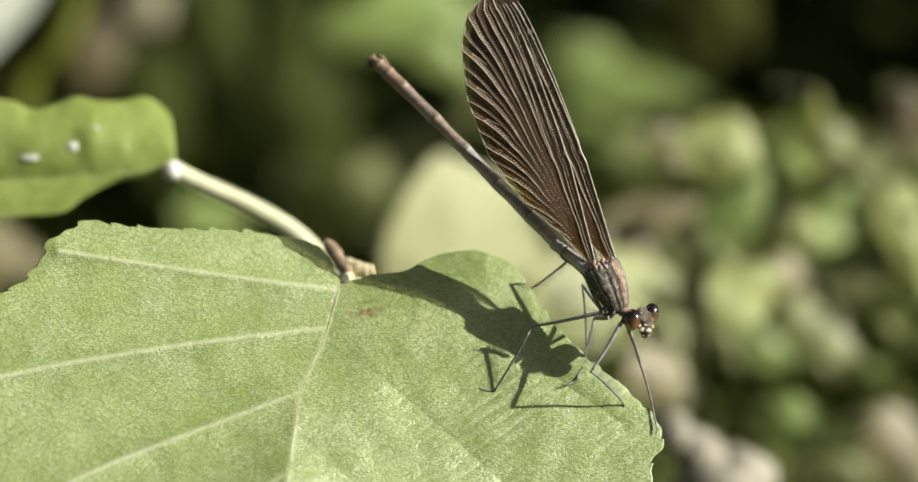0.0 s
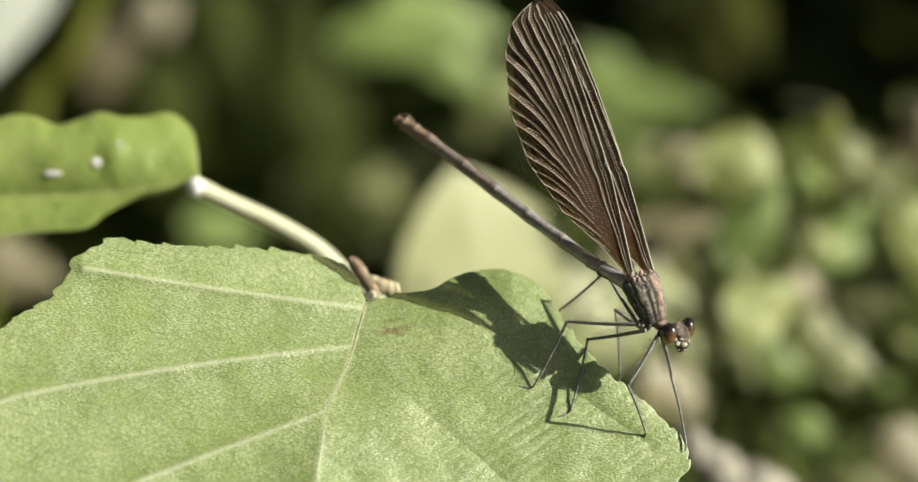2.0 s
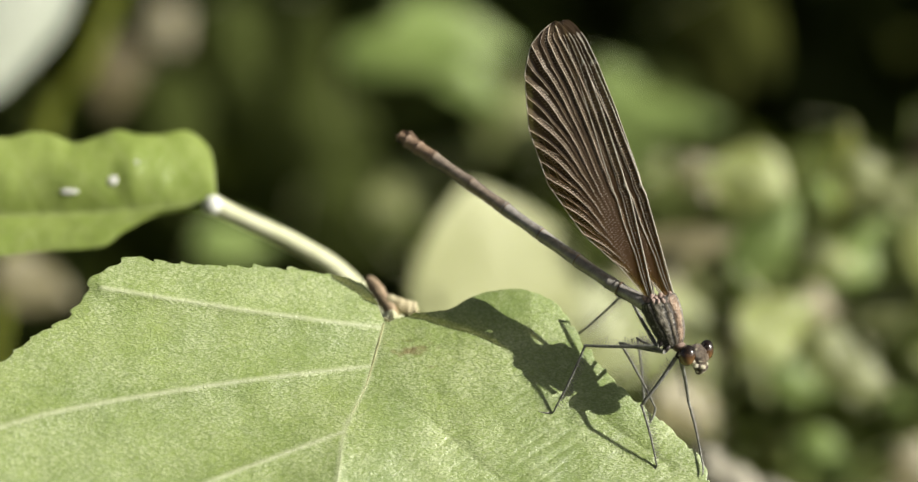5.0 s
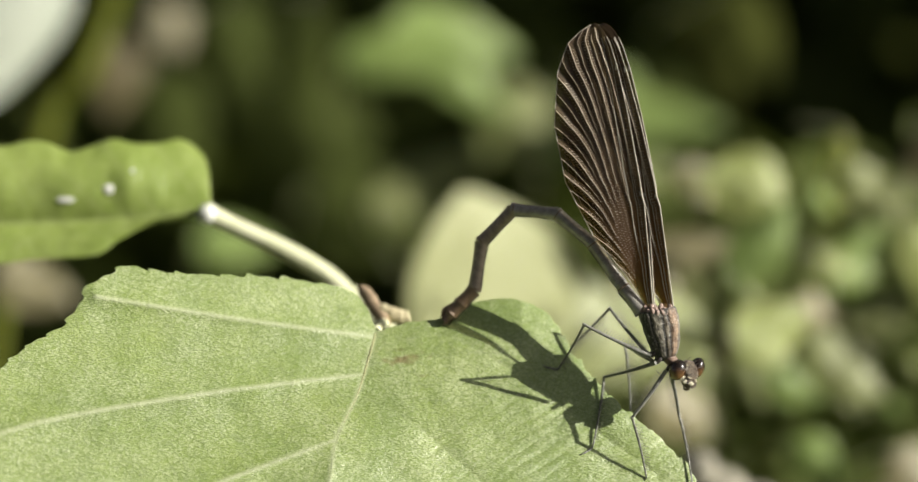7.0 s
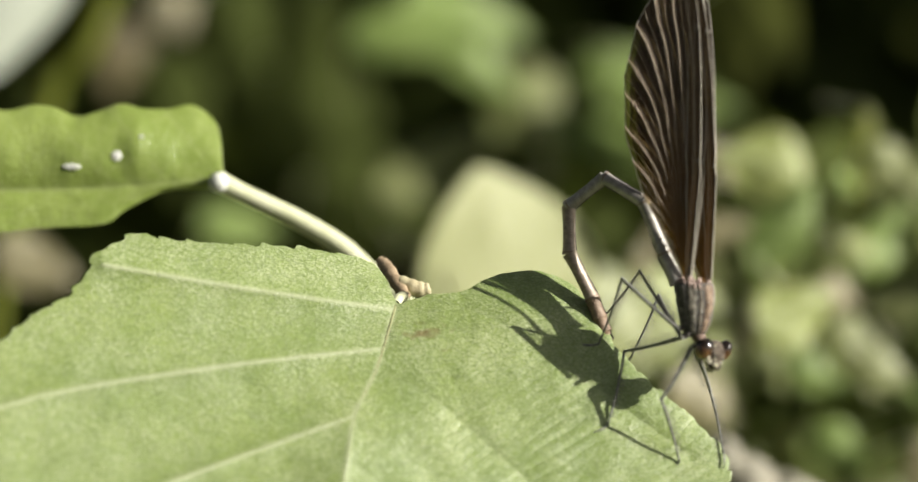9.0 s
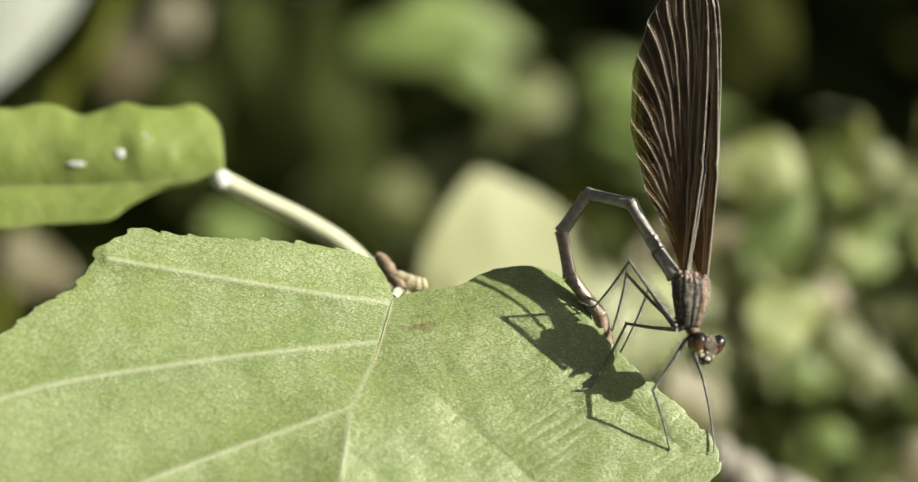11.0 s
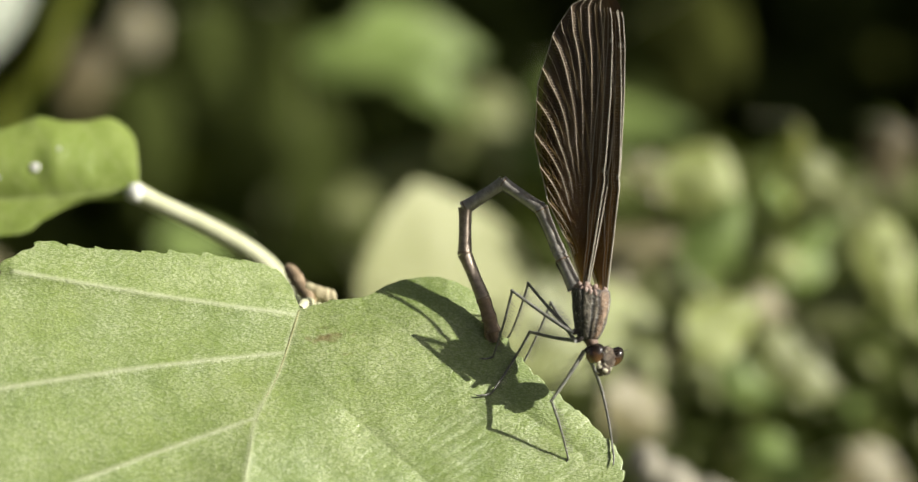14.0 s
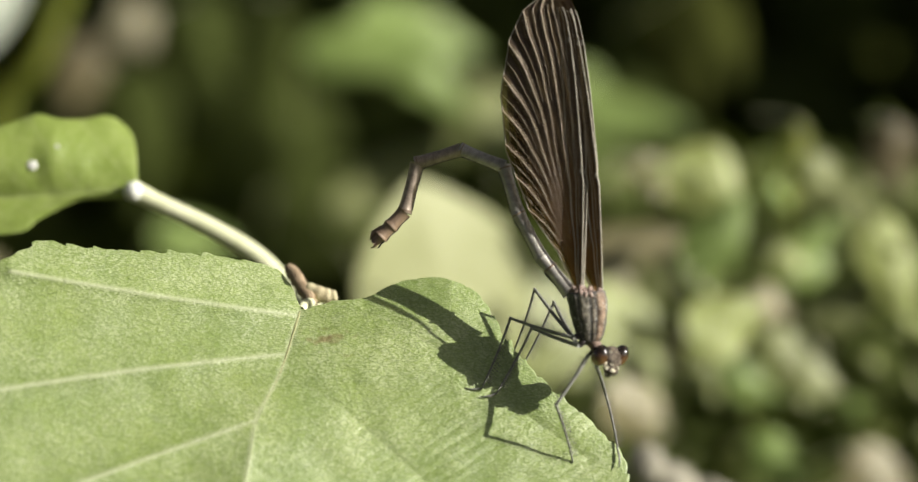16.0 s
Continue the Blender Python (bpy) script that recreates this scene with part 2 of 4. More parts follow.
def tube(bm, line, radii, sides=8, flat=1.0):
    """A round rod along a line, with a radius a point; adds to bm."""
    line = [Vector(p) for p in line]
    rings = []
    for i, p in enumerate(line):
        way = (line[min(i + 1, len(line) - 1)] - line[max(i - 1, 0)]).normalized()
        side = way.cross(Vector((0, 1, 0)))
        if side.length < 0.05:
            side = way.cross(Vector((1, 0, 0)))
        side.normalize()
        up = side.cross(way)
        r = radii[i] if hasattr(radii, "__len__") else radii
        rings.append([bm.verts.new(p + side * (r * math.cos(a)) + up * (r * flat * math.sin(a)))
                      for a in (2 * math.pi * k / sides for k in range(sides))])
    for a, b in zip(rings, rings[1:]):
        for k in range(sides):
            bm.faces.new((a[k], a[(k + 1) % sides], b[(k + 1) % sides], b[k]))
    for ring, p in ((rings[0], line[0]), (rings[-1], line[-1])):
        bm.faces.new(ring)
    return bm


def ball(bm, centre, radii, turn=None, seg=20, rings=12):
    m = Matrix.LocRotScale(centre, turn, radii)
    bmesh.ops.create_uvsphere(bm, u_segments=seg, v_segments=rings, radius=1.0, matrix=m)
    return bm


# ---- the leaf on which the damselfly stands ----
RIM = [(-17.2, -6.2), (-19.1, -2.4), (-21.7, -0.3), (-26, 0.6), (-32.8, 1.5), (-41.4, 1.7), (-49.9, 2.3), (-54.2, 2.9),
       (-59.7, 0), (-61, -2.4), (-63.6, -5.8), (-68.7, -8.8), (-76, -15.4), (-82, -26), (-84, -38), (-76, -52), (-60, -64),
       (-42, -72), (-33, -80), (-22, -72), (0, -62), (18, -50), (27, -41), (28.3, -35.2), (28.0, -32.6), (29.6, -30.2),
       (29.4, -27.2), (27, -24.2), (22.7, -20.3), (18.5, -16.9), (14.2, -12.6), (10.9, -8.4), (9, -5), (5.6, -2.4),
       (1.4, -1.5), (-3.8, -2.4), (-8, -4.5), (-12.3, -5), (-15.3, -5.8)]
MIDRIB = [(-17.4, -6.6), (-18.6, -11), (-20.1, -15.6), (-22.0, -19.5), (-23.4, -23), (-25.1, -35), (-29, -55), (-33, -79)]
LEFT_VEINS = [[(-17.9, -7.2), (-38.8, -4.5), (-58.5, -1.5)], [(-19.2, -12.7), (-41.4, -15.4), (-67, -19.9), (-81, -25)],
              [(-23.2, -22.2), (-41.4, -28.9), (-56, -34.9), (-72, -44)], [(-25, -34), (-42, -44), (-60, -58)]]
FINE_VEINS = [[(-65, -9.5), (-57.5, -12.4), (-51, -16.2)], [(-61, -19.2), (-66, -24), (-69, -30)], [(-37.5, -5.0), (-44, -1.6), (-49, 1.4)], [(-46, -16.4), (-52, -21), (-56, -26)],
              [(-30, -14.2), (-36, -18.5), (-41, -23.5)], [(-36, -27), (-41, -33), (-44, -39)], [(-49, -2.9), (-55, -6.2), (-60, -8.0)]]
RIGHT_VEINS = [[(-18.4, -11.2), (-12.3, -10.7), (-2, -9.5), (6, -9.8)], [(-20, -15.6), (-12.3, -19.5), (-2, -28), (8, -37), (16, -46)],
               [(-23.8, -28.5), (-16.6, -34.4), (-6, -45), (2, -56)], [(-18.2, -9.2), (-8, -6.9), (1.4, -11.2), (14, -20), (24, -27)]]


def near_line(x, z, line):
    """The distance of the points (x, z) from a broken line."""
    best = np.full(x.shape, 1e9)
    for (ax, az), (bx, bz) in zip(line, line[1:]):
        dx, dz = bx - ax, bz - az
        f = np.clip(((x - ax) * dx + (z - az) * dz) / (dx * dx + dz * dz), 0, 1)
        best = np.minimum(best, np.hypot(x - ax - f * dx, z - az - f * dz))
    return best


def leaf_surface(x, z):
    """How far the leaf's blade lies from the lens at (x, z), and the distance from its midrib."""
    rib = np.interp(-z, [-p[1] for p in MIDRIB], [p[0] for p in MIDRIB])
    s = x - rib
    up = z + 15.6
    y = 0.68 * up + np.where(s < 0, 0.19 * s - 0.2 * up * (1 - np.exp(np.minimum(s, 0) / 15.0)), 0.1 * s - 0.3 * up * (1 - np.exp(-np.maximum(s, 0) / 18.0)))
    puff = np.full(x.shape, 9.0)
    for lines, side in ((LEFT_VEINS, s < 0), (RIGHT_VEINS, s >= 0)):
        for line in lines:
            puff = np.where(side, np.minimum(puff, near_line(x, z, spline(line, 30))), puff)
    y = y + np.where(s < 0, 0.8, -0.3) * (1 - np.exp(-(puff / 1.7) ** 1.05)) * (1 - np.exp(-np.abs(s) / 7.0))
    ripple = np.array([noise.noise((a * 0.2, b * 0.2, 1.0)) * 0.5 + noise.noise((a * 0.5 + b * 0.35, b * 0.8 - a * 0.2, 5.0)) * 0.1
                       + 0.012 * noise.noise((a * 1.4, b * 1.4, 8.0)) for a, b in zip(x, z)])
    y = y + ripple * np.where(s < 0, 0.25, 0.4)
    # fine creases across the right half
    q = 0.55 * x - 0.84 * z
    crease = np.array([max(0.0, 0.3 + noise.noise((a * 0.11, b * 0.11, 14.0))) * (1 - 2 * abs(math.sin(math.pi * (w / 1.7 + 0.5 * noise.noise((a * 0.22, b * 0.22, 11.0)))))) for a, b, w in zip(x, z, q)])
    y = y + (0.035 + 0.055 * np.exp(-((x - 9) / 13.0) ** 2 - ((z + 25) / 9.0) ** 2)) * crease * np.clip(s / 8.0, 0, 1)
    # the upper margin of the right half rolls over, away from the lens
    roll = np.clip((z + 9.5 + 0.8 * np.maximum(x - 4, 0)) / 8.0, 0, 1.3) * np.clip(s / 9.0, 0, 1)
    return y + 1.6 * roll ** 2, s


def on_leaf(line, lift):
    """Points of the leaf's upper side above a line of (x, z)."""
    x, z = np.array(line, dtype=float).T
    y, _ = leaf_surface(x, z)
    grow = 1 + y / REACH
    return list(zip(x * grow, y - lift, z * grow))


def main_leaf():
    around, steps = 900, 210
    rim = spline(RIM, around, True)
    run = np.cumsum(np.hypot(*(np.roll(rim, -1, 0) - rim).T))
    c = np.array((-24.0, -33.0))
    out = (rim - c) / np.linalg.norm(rim - c, axis=1)[:, None]
    tooth = (run / 4.3 + 0.35 * np.sin(run * 0.21)) % 1.0
    teeth = 0.5 * tooth ** 1.8 - 0.2 + 0.12 * np.sin(run * 2.3)
    soft = np.where((rim[:, 0] > -30) & (rim[:, 0] < 8) & (rim[:, 1] > -14), 0.35, 1.0)
    rim = rim + out * (teeth * soft)[:, None]
    f = (np.arange(1, steps + 1) / steps) ** 0.8
    x = np.concatenate([[c[0]], (c[0] + f[:, None] * (rim[:, 0] - c[0])).ravel()])
    z = np.concatenate([[c[1]], (c[1] + f[:, None] * (rim[:, 1] - c[1])).ravel()])
    y, s = leaf_surface(x, z)
    vein = 0.4 * np.exp(-(near_line(x, z, spline(MIDRIB, 60)) / 0.4) ** 2)
    for lines, side in ((LEFT_VEINS, s < 0), (RIGHT_VEINS, s >= 0)):
        for line in lines:
            w = np.exp(-(near_line(x, z, spline(line, 40)) / 0.28) ** 2) * (0.5 if lines is LEFT_VEINS else 0.06)
            vein = np.maximum(vein, np.where(side, w, 0))
    wob = np.array([noise.noise((a * 0.9, b * 1.6, 3.0)) for a, b in zip(x, z)])
    stain = np.clip(1.3 * np.exp(-((x + 13.3) / 2.6) ** 2 - ((z + 10.4 - 0.12 * (x + 13.3)) / 0.55) ** 2) + 0.9 * wob - 0.25, 0, 1) * (np.hypot(x + 13.3, 2 * (z + 10.4)) < 6)
    grow = 1 + y / REACH
    faces = [(0, 1 + k, 1 + (k + 1) % around) for k in range(around)]
    for j in range(steps - 1):
        a, b = 1 + j * around, 1 + (j + 1) * around
        faces += [(a + k, b + k, b + (k + 1) % around, a + (k + 1) % around) for k in range(around)]
    thing = empty("leaf", BASE)
    blade = mesh_part("blade", list(zip(x * grow, y, z * grow)), faces, LEAF, thing, layers={"vein": vein, "stain": stain})
    solid = blade.modifiers.new("thickness", "SOLIDIFY")
    solid.thickness, solid.offset = 0.25 * MM, 1.0
    line = spline(MIDRIB, 90)
    part("midrib", tube(bmesh.new(), on_leaf(line, 0.0), [0.34 - 0.002 * i for i in range(90)], 8), MIDRIB_TAN, thing, "pale tan-green midrib")
    for lines, r in ((LEFT_VEINS, 0.2), (RIGHT_VEINS, 0.1)):
        for line in lines:
            n = 60
            part("vein", tube(bmesh.new(), on_leaf(spline(line, n), 0.06 if lines is LEFT_VEINS else 0.0), [r * (1 - 0.5 * i / n) for i in range(n)], 6), VEIN_GREEN, thing)
    for line in FINE_VEINS:
        part("fine_vein", tube(bmesh.new(), on_leaf(spline(line, 30), 0.03), [0.09 - 0.0015 * i for i in range(30)], 5), VEIN_GREEN, thing)
    for x0, z0, r in ((-12.6, -10.6, 0.75), (-13.8, -10.8, 0.55), (-11.8, -10.2, 0.45), (-15.4, -11.0, 0.4), (-32.3, -25.4, 0.3), (-31.2, -27.0, 0.14)):
        (px, py, pz), = on_leaf([(x0, z0)], 0.0)
        part("scar", ball(bmesh.new(), (px, py, pz), (r * 1.3, 0.08, r * 0.55), Euler((-0.7, 0.1, 0)), 12, 6), SCAR, thing, "small brown scar")
    for x0, z0, r in ((-16.2, -27.0, 0.16), (-18.7, -34.0, 0.2), (-15.3, -22.0, 0.12), (-6.0, -17.5, 0.1), (4.0, -32.0, 0.13), (-40.0, -20.0, 0.12), (-33.0, -12.0, 0.1)):
        (px, py, pz), = on_leaf([(x0, z0)], 0.05)
        part("speck", ball(bmesh.new(), (px, py, pz), (r, 0.08, r * 0.8), None, 10, 6), CHALK, thing, "tiny white speck")
    stalk = tube(bmesh.new(), spline([(-17.8, 8.2, -6.6), (-17.2, 12, -5.6), (-16.5, 20, -5.6), (-17, 30, -6.4)], 16), 0.75, 10)
    part("stalk", stalk, STEM, thing)
    return tagged(thing, "broad toothed green leaf with pale veins, on a twig", "leaf")


main_leaf()


# ---- other leaves ----
def blade_mesh(length, width, fold=0.25, curl=0.15, wave=0.0, seed=0, nu=30, nv=14, blunt=0.5):
    """A leaf blade from its stalk at the origin along +x; its upper side looks along -y, its width runs along z."""
    rng = random.Random(seed)
    verts, vein = [], []
    ph = rng.uniform(0, 6)
    for i in range(nu + 1):
        u = i / nu
        half = 0.5 * width * (math.sin(math.pi * min(u ** blunt, 1.0)) ** 0.8 if 0 < u < 1 else 0.0)
        for j in range(-nv, nv + 1):
            v = j / nv
            zz = half * v
            yy = fold * abs(zz) + curl * length * u * u + wave * math.sin(u * 9 + ph + 1.5 * v) * abs(v)
            side = min(abs(((u * 6 - abs(v) * 1.6) % 1.0) - 0.5) * 2, 1)
            vein.append(max(math.exp(-(zz / (0.02 * width + 0.15)) ** 2), 0.6 * max(0, side - 0.85) / 0.15))
            verts.append((u * length, yy, zz))
    row = 2 * nv + 1
    faces = [(i * row + j, (i + 1) * row + j, (i + 1) * row + j + 1, i * row + j + 1) for i in range(nu) for j in range(2 * nv)]
    return verts, faces, vein


def side_leaf(label, m, length, width, material, **shape):
    thing = empty("leaf", m)
    verts, faces, vein = blade_mesh(length, width, **shape)
    b = mesh_part("blade", verts, faces, material, thing, layers={"vein": vein})
    solid = b.modifiers.new("thickness", "SOLIDIFY")
    solid.thickness = 0.3 * MM
    stalk = bmesh.new()
    tube(stalk, spline([(-0.06 * length, 0.6 * length, -0.3 * length), (-0.05 * length, 0.2 * length, -0.06 * length), (0, 0.1, 0)], 8), 0.02 * width + 0.2, 6)
    part("stalk", stalk, STEM, thing)
    return tagged(thing, label, "leaf", "leaves behind the twig")


# ---- twig, upper leaf, bud ----
def upper_leaf():
    thing = empty("leaf", at(-45.6, 40, 11.5, 0, 0, 0))
    nu, nv = 110, 34
    top = spline([(0, 0.6), (0.010, 6.5), (0.026, 9.6), (0.07, 12.0), (0.15, 11.2), (0.226, 11.9), (0.30, 9.9), (0.38, 11.6), (0.46, 10.6), (0.6, 11.0), (0.8, 7.0), (1, 0)], 240)
    low = spline([(0, -0.6), (0.038, -1.3), (0.126, -1.9), (0.2, -4.7), (0.245, -7.0), (0.377, -7.8), (0.47, -8.6), (0.6, -8.0), (0.8, -5.0), (1, 0)], 240)

    def surface(u, v):
        up, dn = float(np.interp(u, top[:, 0], top[:, 1])), float(np.interp(u, low[:, 0], low[:, 1]))
        mid = 0.15 - 2.2 * math.sin(min(u, 0.5) * 3.0) * min(1, u / 0.1)
        mid = min(max(mid, dn + 0.3), up - 0.3)
        fine = 0.15 * noise.noise((u * 30, v * 3, 2.0)) * min(1, u / 0.06)
        pucker = 0.14 * math.sin(u * 44 - abs(v) * 5.0) * abs(v) * (1.2 - abs(v)) * min(1, u / 0.05)
        if v >= 0:
            z = mid + (up - mid) * v + 0.08 * math.sin(u * 95) * max(0, v - 0.8) / 0.2
            y = 0.5 * up * v - 4.2 * math.sin(v * 2.3) * min(1, u / 0.18)
        else:
            z = mid + (dn - mid) * -v
            y = -0.35 * dn * v + 1.2 * v * v
        return -75 * u, y + fine + pucker - 12 * u * u, z

    verts, vein = [], []
    for i in range(nu + 1):
        u = (i / nu) ** 1.3
        for j in range(-nv, nv + 1):
            v = j / nv
            side = abs(((u * 9 - abs(v) * 1.2) % 1.0) - 0.5) * 2
            vein.append(max(0.4 * math.exp(-((v * 12) / 0.5) ** 2), 0.35 * max(0, side - 0.92) / 0.08))
            verts.append(surface(u, v))
    row = 2 * nv + 1
    faces = [(i * row + j, i * row + j + 1, (i + 1) * row + j + 1, (i + 1) * row + j) for i in range(nu) for j in range(2 * nv)]
    b = mesh_part("blade", verts, faces, LEAF_UPPER, thing, layers={"vein": vein})
    b.modifiers.new("thickness", "SOLIDIFY").thickness = 0.3 * MM
    for u, v, size in ((0.22, 0.37, (0.85, 0.2, 0.8)), (0.31, 0.3, (1.5, 0.15, 0.45)), (0.17, 0.62, (0.4, 0.12, 0.3))):
        x, y, z = surface(u, v)
        part("speck", ball(bmesh.new(), (x, y - 0.12, z), size), CHALK, thing, "white droppings speck")
    return tagged(thing, "smaller glossy green leaf with a wavy margin, beside the broad leaf", "leaf")


upper_leaf()


def twig():
    thing = empty("twig", BASE)
    bm = bmesh.new()
    line = spline([(-46.5, 40, 11.6), (-42, 40.5, 9.4), (-34, 41, 5.7), (-27.3, 41, 1.8), (-22.6, 40, -2.4), (-18.5, 36, -6.5), (-14, 28, -14), (-10, 20, -30), (-6, 24, -60), (-3, 30, -120), (0, 40, -260), (3, 60, -560)], 90)
    tube(bm, line, [1.65 - 0.25 * min(1, i / 8) + 0.25 * min(1, i / 30) + 0.02 * i * (i > 40) for i in range(90)], 14)
    part("stem", bm, STEM, thing)
    knob = ball(bmesh.new(), (-46.2, 39.2, 11.3), (1.6, 1.4, 1.6))
    part("joint", knob, CHALK, thing, "pale waxy joint")
    return tagged(thing, "pale cream-green twig bending down behind the leaf", "twig")


twig()


def bud():
    thing = empty("bud", BASE)
    n = 24
    scale = tube(bmesh.new(), spline([(-20.7, 22, 0.0), (-20.0, 21.5, -0.8), (-19.1, 20, -1.9), (-17.6, 18, -4.0), (-16.4, 16, -5.6)], n),
                 [0.35 + 0.75 * math.sin(math.pi * min(1, (i / n) ** 0.7 * 0.85)) + 0.1 * math.sin(i * 1.7) for i in range(n)], 10, 0.7)
    part("scale", scale, BUD_SCALE, thing, "reddish brown papery scale")
    tip = tube(bmesh.new(), spline([(-18.6, 19, -3.2), (-17.2, 18.5, -3.6), (-15.4, 18, -4.3), (-13.9, 18, -4.5), (-12.9, 18, -4.3)], n),
               [0.5 + 0.75 * math.sin(math.pi * min(1, (i / n) ** 0.75 * 0.92)) + 0.07 * math.sin(i * 1.3) for i in range(n)], 10, 0.8)
    part("tip", tip, BUD, thing, "pale cream bud tip")
    return tagged(thing, "reddish brown bud with pale tip at the leaf's foot", "bud")


bud()

# ---- background leaves ----
back_seed = itertools.count()


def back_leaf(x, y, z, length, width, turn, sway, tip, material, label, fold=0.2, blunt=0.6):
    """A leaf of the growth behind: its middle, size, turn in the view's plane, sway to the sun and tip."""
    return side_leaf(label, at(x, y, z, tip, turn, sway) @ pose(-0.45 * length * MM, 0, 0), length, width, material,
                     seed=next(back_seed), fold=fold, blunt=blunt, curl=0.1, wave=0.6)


back_leaf(72, 450, 69, 37, 24, 60, -8, 0, LEAF_SHADED, "green leaf darkened as if in shade")
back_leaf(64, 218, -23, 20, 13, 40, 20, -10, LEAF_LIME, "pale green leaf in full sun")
back_leaf(-58, 600, 43, 73, 44, 60, -3, 0, LEAF_HALF_SHADE, "green leaf darkened as if in shade")
back_leaf(-40, 580, 18, 56, 37, 20, -5, 0, LEAF_HALF_SHADE, "green leaf darkened as if in shade")
back_leaf(-66, 560, 74, 51, 25, 100, -7, 0, LEAF_HALF_SHADE, "green leaf darkened as if in shade")
back_leaf(-118, 600, 49, 57, 35, 80, -5, 0, LEAF_HALF_SHADE, "green leaf darkened as if in shade")
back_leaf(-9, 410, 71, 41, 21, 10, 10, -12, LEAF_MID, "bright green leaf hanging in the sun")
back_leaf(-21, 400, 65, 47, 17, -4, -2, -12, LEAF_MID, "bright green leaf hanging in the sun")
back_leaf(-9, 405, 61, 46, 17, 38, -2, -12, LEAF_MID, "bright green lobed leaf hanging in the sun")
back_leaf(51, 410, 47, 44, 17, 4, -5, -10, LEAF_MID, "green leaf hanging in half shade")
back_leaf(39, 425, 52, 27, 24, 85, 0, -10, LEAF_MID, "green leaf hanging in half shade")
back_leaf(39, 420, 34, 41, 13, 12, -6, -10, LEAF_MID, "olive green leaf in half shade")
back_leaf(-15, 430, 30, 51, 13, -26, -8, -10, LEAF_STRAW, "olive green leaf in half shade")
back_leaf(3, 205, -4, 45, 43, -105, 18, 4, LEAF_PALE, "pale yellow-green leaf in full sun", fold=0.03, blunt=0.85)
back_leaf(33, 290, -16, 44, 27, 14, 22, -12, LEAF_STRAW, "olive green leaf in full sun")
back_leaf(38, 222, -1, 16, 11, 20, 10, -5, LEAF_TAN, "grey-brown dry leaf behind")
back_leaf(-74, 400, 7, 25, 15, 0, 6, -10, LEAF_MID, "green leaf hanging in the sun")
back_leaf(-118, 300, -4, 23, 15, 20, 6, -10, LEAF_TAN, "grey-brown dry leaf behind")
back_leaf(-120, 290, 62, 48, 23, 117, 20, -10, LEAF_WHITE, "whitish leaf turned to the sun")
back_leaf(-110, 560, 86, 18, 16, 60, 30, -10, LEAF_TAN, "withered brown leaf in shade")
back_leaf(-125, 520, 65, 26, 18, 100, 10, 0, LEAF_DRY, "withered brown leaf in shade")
back_leaf(-90, 620, 77, 58, 34, 70, 3, 0, LEAF_HALF_SHADE, "green leaf darkened as if in shade")
back_leaf(-84, 640, 37, 73, 34, 110, -1, 0, LEAF_HALF_SHADE, "green leaf darkened as if in shade")
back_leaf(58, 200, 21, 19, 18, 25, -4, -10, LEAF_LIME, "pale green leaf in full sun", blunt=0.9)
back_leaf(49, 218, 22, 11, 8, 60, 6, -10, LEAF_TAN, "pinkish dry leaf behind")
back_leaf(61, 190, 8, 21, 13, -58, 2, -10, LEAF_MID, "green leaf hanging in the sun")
back_leaf(50, 350, 17, 20, 13, 30, -4, -10, LEAF_HALF_SHADE, "green leaf hanging in half shade")
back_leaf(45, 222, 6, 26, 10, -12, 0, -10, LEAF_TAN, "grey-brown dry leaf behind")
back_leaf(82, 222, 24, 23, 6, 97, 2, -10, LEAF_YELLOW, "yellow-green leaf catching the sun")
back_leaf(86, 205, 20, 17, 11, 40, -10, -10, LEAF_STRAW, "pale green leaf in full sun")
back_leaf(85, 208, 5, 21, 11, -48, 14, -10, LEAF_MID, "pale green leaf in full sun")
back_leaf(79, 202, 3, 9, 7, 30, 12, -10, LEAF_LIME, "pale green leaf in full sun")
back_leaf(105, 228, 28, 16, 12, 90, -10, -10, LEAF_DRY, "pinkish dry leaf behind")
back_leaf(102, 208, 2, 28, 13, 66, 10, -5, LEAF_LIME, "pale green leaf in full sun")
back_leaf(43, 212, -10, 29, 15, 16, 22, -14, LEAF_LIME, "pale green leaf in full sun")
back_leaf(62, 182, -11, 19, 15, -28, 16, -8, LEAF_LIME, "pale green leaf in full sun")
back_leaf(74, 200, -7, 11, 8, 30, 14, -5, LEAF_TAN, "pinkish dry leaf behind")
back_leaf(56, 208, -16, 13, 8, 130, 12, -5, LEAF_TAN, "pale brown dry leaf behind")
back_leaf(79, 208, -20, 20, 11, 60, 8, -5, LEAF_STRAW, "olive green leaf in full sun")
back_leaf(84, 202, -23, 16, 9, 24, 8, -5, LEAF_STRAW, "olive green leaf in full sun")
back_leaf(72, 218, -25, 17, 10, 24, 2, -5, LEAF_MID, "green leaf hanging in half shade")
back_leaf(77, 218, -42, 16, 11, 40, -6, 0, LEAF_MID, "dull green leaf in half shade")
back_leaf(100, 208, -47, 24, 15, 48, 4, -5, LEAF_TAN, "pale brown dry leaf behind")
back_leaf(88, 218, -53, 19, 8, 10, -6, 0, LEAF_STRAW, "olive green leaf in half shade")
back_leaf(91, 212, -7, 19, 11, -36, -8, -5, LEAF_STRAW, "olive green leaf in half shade")
